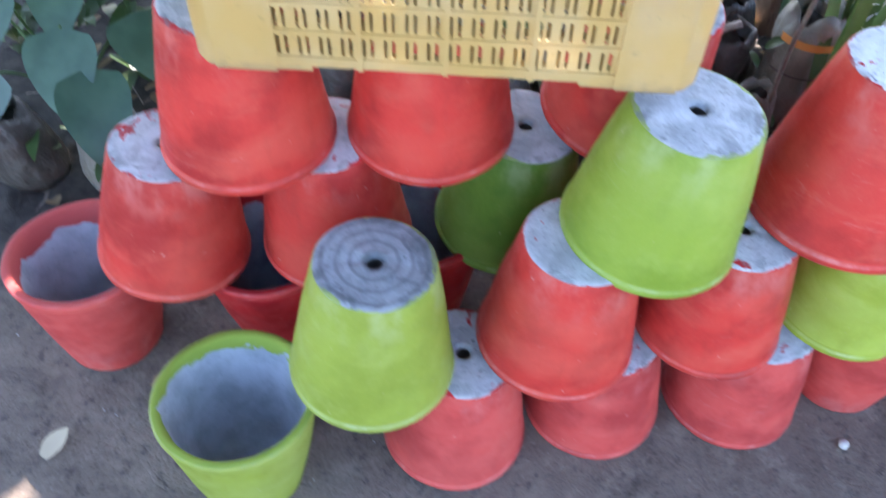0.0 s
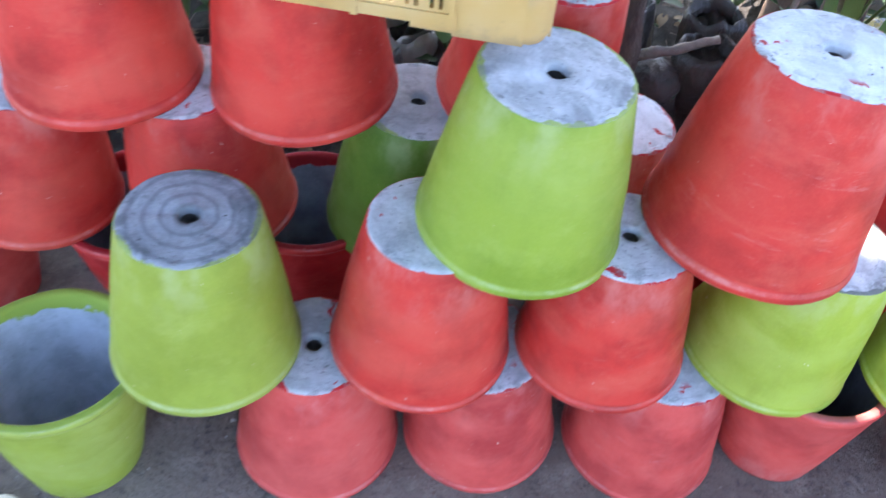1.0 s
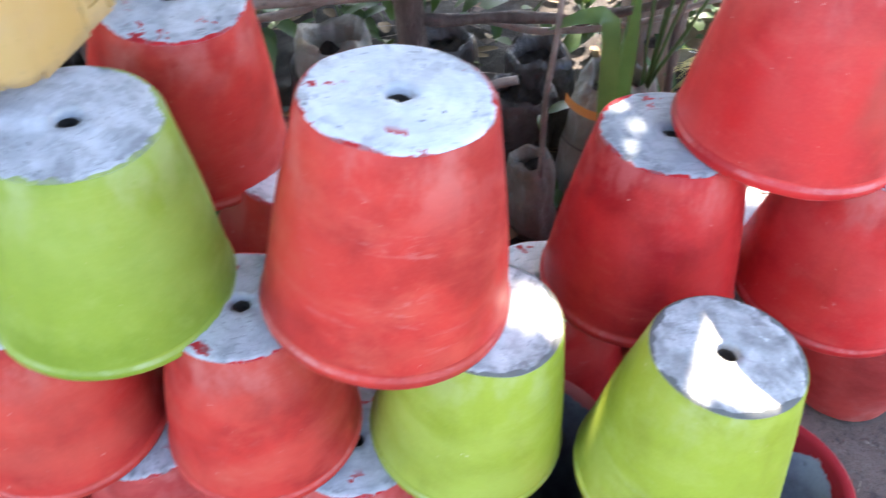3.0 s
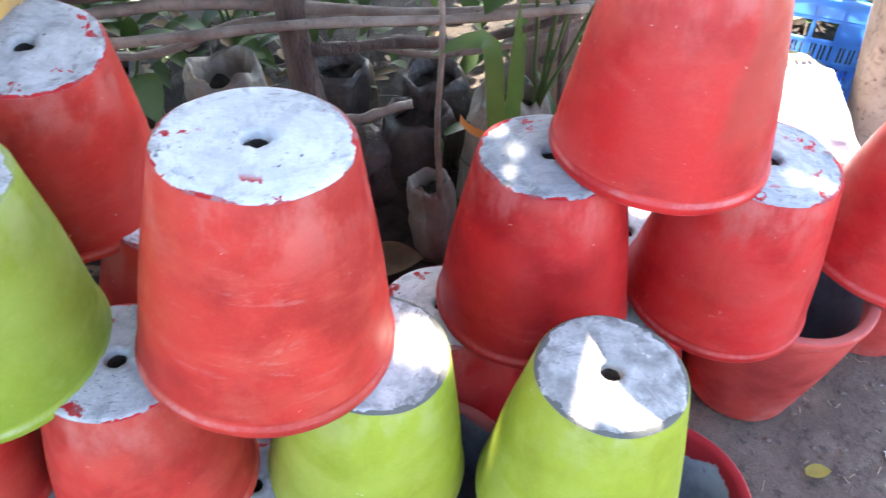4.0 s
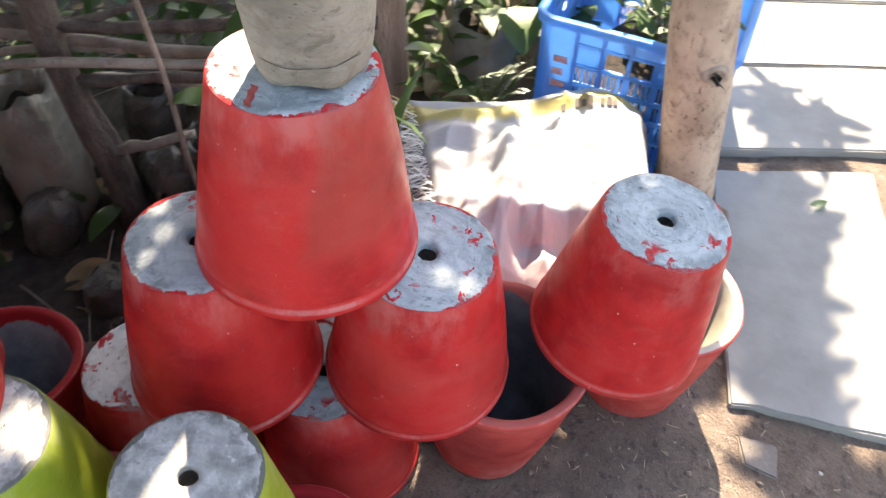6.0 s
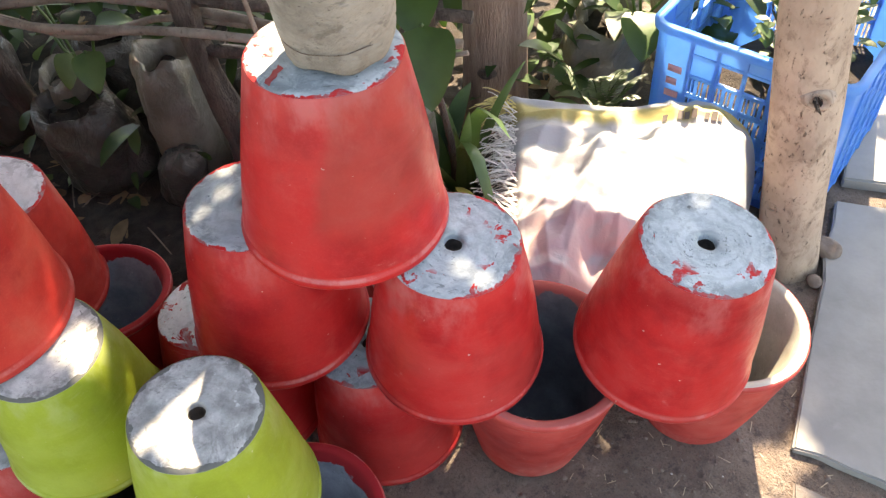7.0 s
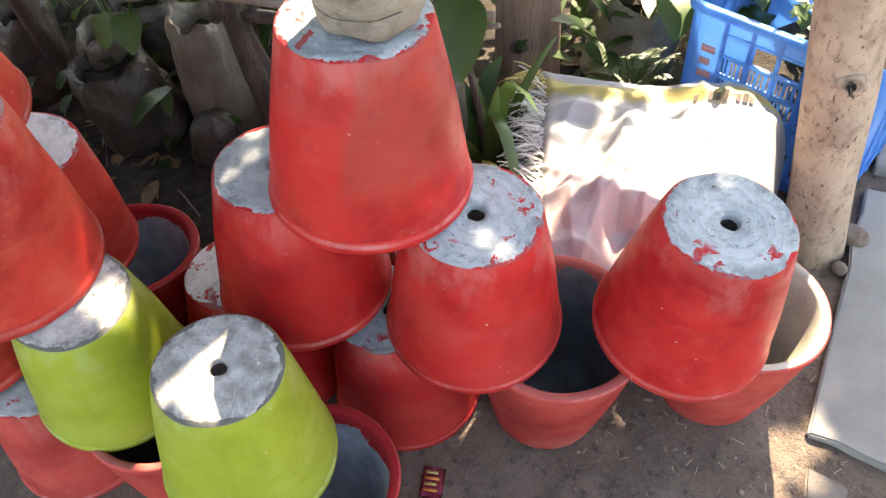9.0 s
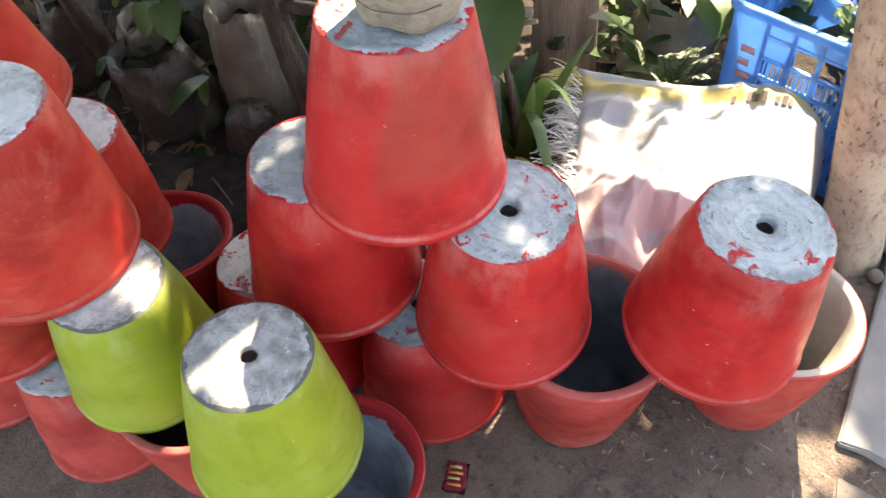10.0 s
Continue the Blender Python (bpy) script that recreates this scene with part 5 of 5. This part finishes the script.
bm = bmesh.new()
n = 150
grid = [[bm.verts.new(sack_at(i / n, j / n)) for i in range(n + 1)] for j in range(n + 1)]
for a, b in zip(grid, grid[1:]):
    for i in range(n):
        bm.faces.new((a[i], a[i + 1], b[i + 1], b[i]))
part("cloth", bm, sack_mat, sack)
g = random.Random(8)
fr = {white_weave: bmesh.new(), yellow_weave: bmesh.new(), pink_weave: bmesh.new()}
for i in range(420):
    v = g.uniform(0.06, 0.97)
    m = yellow_weave if 0.86 < v else pink_weave if v < 0.3 and g.random() < 0.6 else white_weave
    p = sack_at(0.055 + 0.03 * abs(noise.noise(Vector((v * 14, 3.0, 0)))) + g.uniform(-0.01, 0.02), v) + Vector((0, 0, 0.004))
    blade(fr[m], p, (-1, g.gauss(-0.25, 0.5), g.gauss(0.25, 0.4)), g.uniform(0.03, 0.095) * (1.2 - 0.7 * abs(noise.noise(Vector((v * 9, 7, 0))))), 0.0034, 0.9, 0.0, 6, lambda t: 1.0)
for m, bm in fr.items():
    part("frayed_threads", bm, m, sack, "loose frayed threads")
for i in range(7):
    bm = bmesh.new()
    u0 = 0.62 + i * 0.03 + 0.008 * (i * 5 % 3)
    vs = [[bm.verts.new(sack_at(u, v) + Vector((0, 0, 0.004))) for u in (u0, u0 + 0.008 + 0.004 * (i % 3), u0 + 0.016 + 0.003 * (i % 2))] for v in (0.805, 0.82, 0.832 + 0.006 * (i % 2))]
    for a, b in zip(vs, vs[1:]):
        for k in range(2):
            bm.faces.new((a[k], a[k + 1], b[k + 1], b[k]))
    part("print_bar", bm, ink_dark, sack, "dark printed mark")

# ---- ground litter ----
g = random.Random(31)


def scatter(name, label, category, mat, n, make, area):
    bm = bmesh.new()
    for _ in range(n):
        x, y = area(g)
        make(bm, x, y, ground_z(x, y))
    tagged(part(name, bm, mat), label, category, kind="stuff")


def stone(bm, x, y, z):
    r = g.uniform(0.0012, 0.0026) if g.random() < 0.85 else g.uniform(0.003, 0.006)
    ret = bmesh.ops.create_icosphere(bm, subdivisions=1, radius=r)
    for v in ret["verts"]:
        v.co = Vector((v.co.x * g.uniform(0.7, 1.7), v.co.y * g.uniform(0.7, 1.4), v.co.z * g.uniform(0.4, 0.9))) + Vector((x, y, z + r * 0.3))


FRONT = lambda q: (q.uniform(0.6, 3.5), q.uniform(1.2, 3.3))
RIGHT = lambda q: (q.uniform(2.9, 3.6), q.uniform(2.7, 3.5))
BED = lambda q: tuple((O + U * q.uniform(-1.6, 0.7) + V * q.uniform(-0.35, 0.9)).xy)
scatter("pebbles", "small pale pebbles scattered on the soil", "pebbles", pebble_mat, 90, stone, FRONT)
scatter("gravel", "grit and small clods beside the paving", "gravel", clod_mat, 700, stone, RIGHT)
scatter("straw", "pale dry straw bits on the soil", "straw", straw_mat, 170, lambda bm, x, y, z: blade(bm, (x, y, z + 0.004), (g.gauss(0, 1), g.gauss(0, 1), 0.05), g.uniform(0.006, 0.026), 0.0015, 0.0, 0.0, 3, lambda t: 1.0), RIGHT)
scatter("dead_leaves", "brown dead leaves under the plants", "leaf litter", leaf_dry, 200, lambda bm, x, y, z: blade(bm, (x, y, z + 0.012), (g.gauss(0, 1), g.gauss(0, 1), g.gauss(0.1, 0.2)), g.uniform(0.04, 0.09), g.uniform(0.02, 0.045), 0.2, 0.35, 5), BED)
scatter("leaf_litter", "pale dry leaf litter beside the blue crate", "leaf litter", straw_mat, 260, lambda bm, x, y, z: blade(bm, (x, y, z + 0.012), (g.gauss(0, 1), g.gauss(0, 1), g.gauss(0.1, 0.2)), g.uniform(0.015, 0.04), g.uniform(0.006, 0.016), 0.2, 0.3, 4), lambda q: (q.uniform(2.3, 2.56), q.uniform(3.75, 4.6)))
scatter("twigs", "thin dry twigs in the bed", "twigs", pole_mat, 90, lambda bm, x, y, z: blade(bm, (x, y, z + 0.01), (g.gauss(0, 1), g.gauss(0, 1), g.uniform(0, 0.6)), g.uniform(0.08, 0.22), 0.004, 0.3, 0.5, 5, lambda t: 1.0), BED)


def loose_leaf(name, x, y, way, length, width, mat, label, category):
    bm = bmesh.new()
    blade(bm, (0, 0, 0.008), way, length, width, -0.3, 0.4, 8)
    ob = tagged(part(name, bm, mat), label, category)
    ob.matrix_basis = Matrix.Translation((x, y, ground_z(x, y)))


loose_leaf("fallen_leaf", 3.015, 2.835, (0.8, 0.3, 0.1), 0.045, 0.03, leaf_yellow, "yellow fallen leaf on trodden soil", "leaf")
loose_leaf("fallen_leaf", 0.96, 1.60, (0.2, 0.9, 0.1), 0.075, 0.045, straw_mat, "pale dry fallen leaf on trodden soil", "leaf")
loose_leaf("fallen_leaf", 1.30, 1.545, (0.8, 0.45, 0.05), 0.10, 0.06, straw_mat, "pale dry fallen leaf on trodden soil", "leaf")
loose_leaf("fallen_leaf", 1.07, 1.83, (0.9, 0.2, 0.05), 0.09, 0.05, leaf_dry, "flat brown fallen leaf on trodden soil", "leaf")
loose_leaf("fallen_leaf", 2.03, 2.93, (0.9, 0.4, 0.1), 0.15, 0.11, leaf_dry, "large grey-brown dead leaf on dark soil", "leaf")
loose_leaf("fallen_leaf", 1.86, 2.84, (0.6, 0.6, 0.1), 0.13, 0.09, leaf_dry, "large grey-brown dead leaf on dark soil", "leaf")
bm = bmesh.new()
vs = [[bm.verts.new((-0.022 + 0.044 * i / 6 + 0.004 * noise.noise(Vector((i, j, 2.0))), -0.018 + 0.036 * j / 6, 0.006 + 0.008 * noise.noise(Vector((i * 0.5, j * 0.5, 1))))) for i in range(7)] for j in range(7)]
for a, b in zip(vs, vs[1:]):
    for i in range(6):
        bm.faces.new((a[i], a[i + 1], b[i + 1], b[i]))
tagged(part("paper_scrap", bm, white_weave), "torn white paper scrap on trodden soil", "paper scrap").matrix_basis = Matrix.Translation((3.168, 2.94, ground_z(3.168, 2.94))) @ pose(0, 0, 0, 0, 0, 25)
loose_leaf("fallen_leaf", 3.275, 3.945, (0.5, 0.5, 0.2), 0.05, 0.03, leaf_blue, "small violet-grey leaf between the slabs", "leaf")
bm = bmesh.new()
ret = bmesh.ops.create_icosphere(bm, subdivisions=2, radius=0.011)
for v in bm.verts:
    v.co += noise.noise_vector(v.co * 60) * 0.003
stone_ob = tagged(part("stone", bm, pebble_mat), "small pale stone on trodden soil", "stone")
stone_ob.matrix_basis = Matrix.Translation((2.492, 2.226, 0.004))
for (x, y, r) in ((3.075, 3.80, 0.035), (3.10, 3.70, 0.02), (3.23, 3.46, 0.012), (3.17, 3.53, 0.016), (2.02, 3.0, 0.02)):
    bm = bmesh.new()
    bmesh.ops.create_icosphere(bm, subdivisions=3, radius=r)
    for v in bm.verts:
        v.co = Vector((v.co.x, v.co.y * 0.8, v.co.z * 0.7)) + noise.noise_vector(v.co * 28 + Vector((x * 9, 0, 0))) * r * 0.35
    tagged(part("stone", bm, clod_mat), "rough grey stone lying on the soil", "stone").matrix_basis = Matrix.Translation((x, y, r * 0.45))
packet = empty("packet", Matrix.Translation((2.822, 2.714, ground_z(2.822, 2.714) + 0.004)) @ pose(0, 0, 0, 0, 4, 38), "crushed pink and yellow foil packet on the soil", "packet")
bm = bmesh.new()
vs = [[bm.verts.new((-0.022 + 0.044 * i / 8, -0.032 + 0.064 * j / 10, 0.004 * noise.noise(Vector((i * 0.7, j * 0.7, 0))))) for i in range(9)] for j in range(11)]
for a, b in zip(vs, vs[1:]):
    for i in range(8):
        bm.faces.new((a[i], a[i + 1], b[i + 1], b[i]))
bmesh.ops.solidify(bm, geom=bm.faces[:], thickness=0.003)
part("wrapper", bm, packet_foil, packet)
for i in range(4):
    bm = bmesh.new()
    box(bm, -0.016, 0.012 - 0.004 * (i % 2), -0.02 + i * 0.012, -0.014 + i * 0.012, 0.0055, 0.0065)
    part("print_bar", bm, yellow_weave if i % 2 else ink_orange, packet, "faded print")
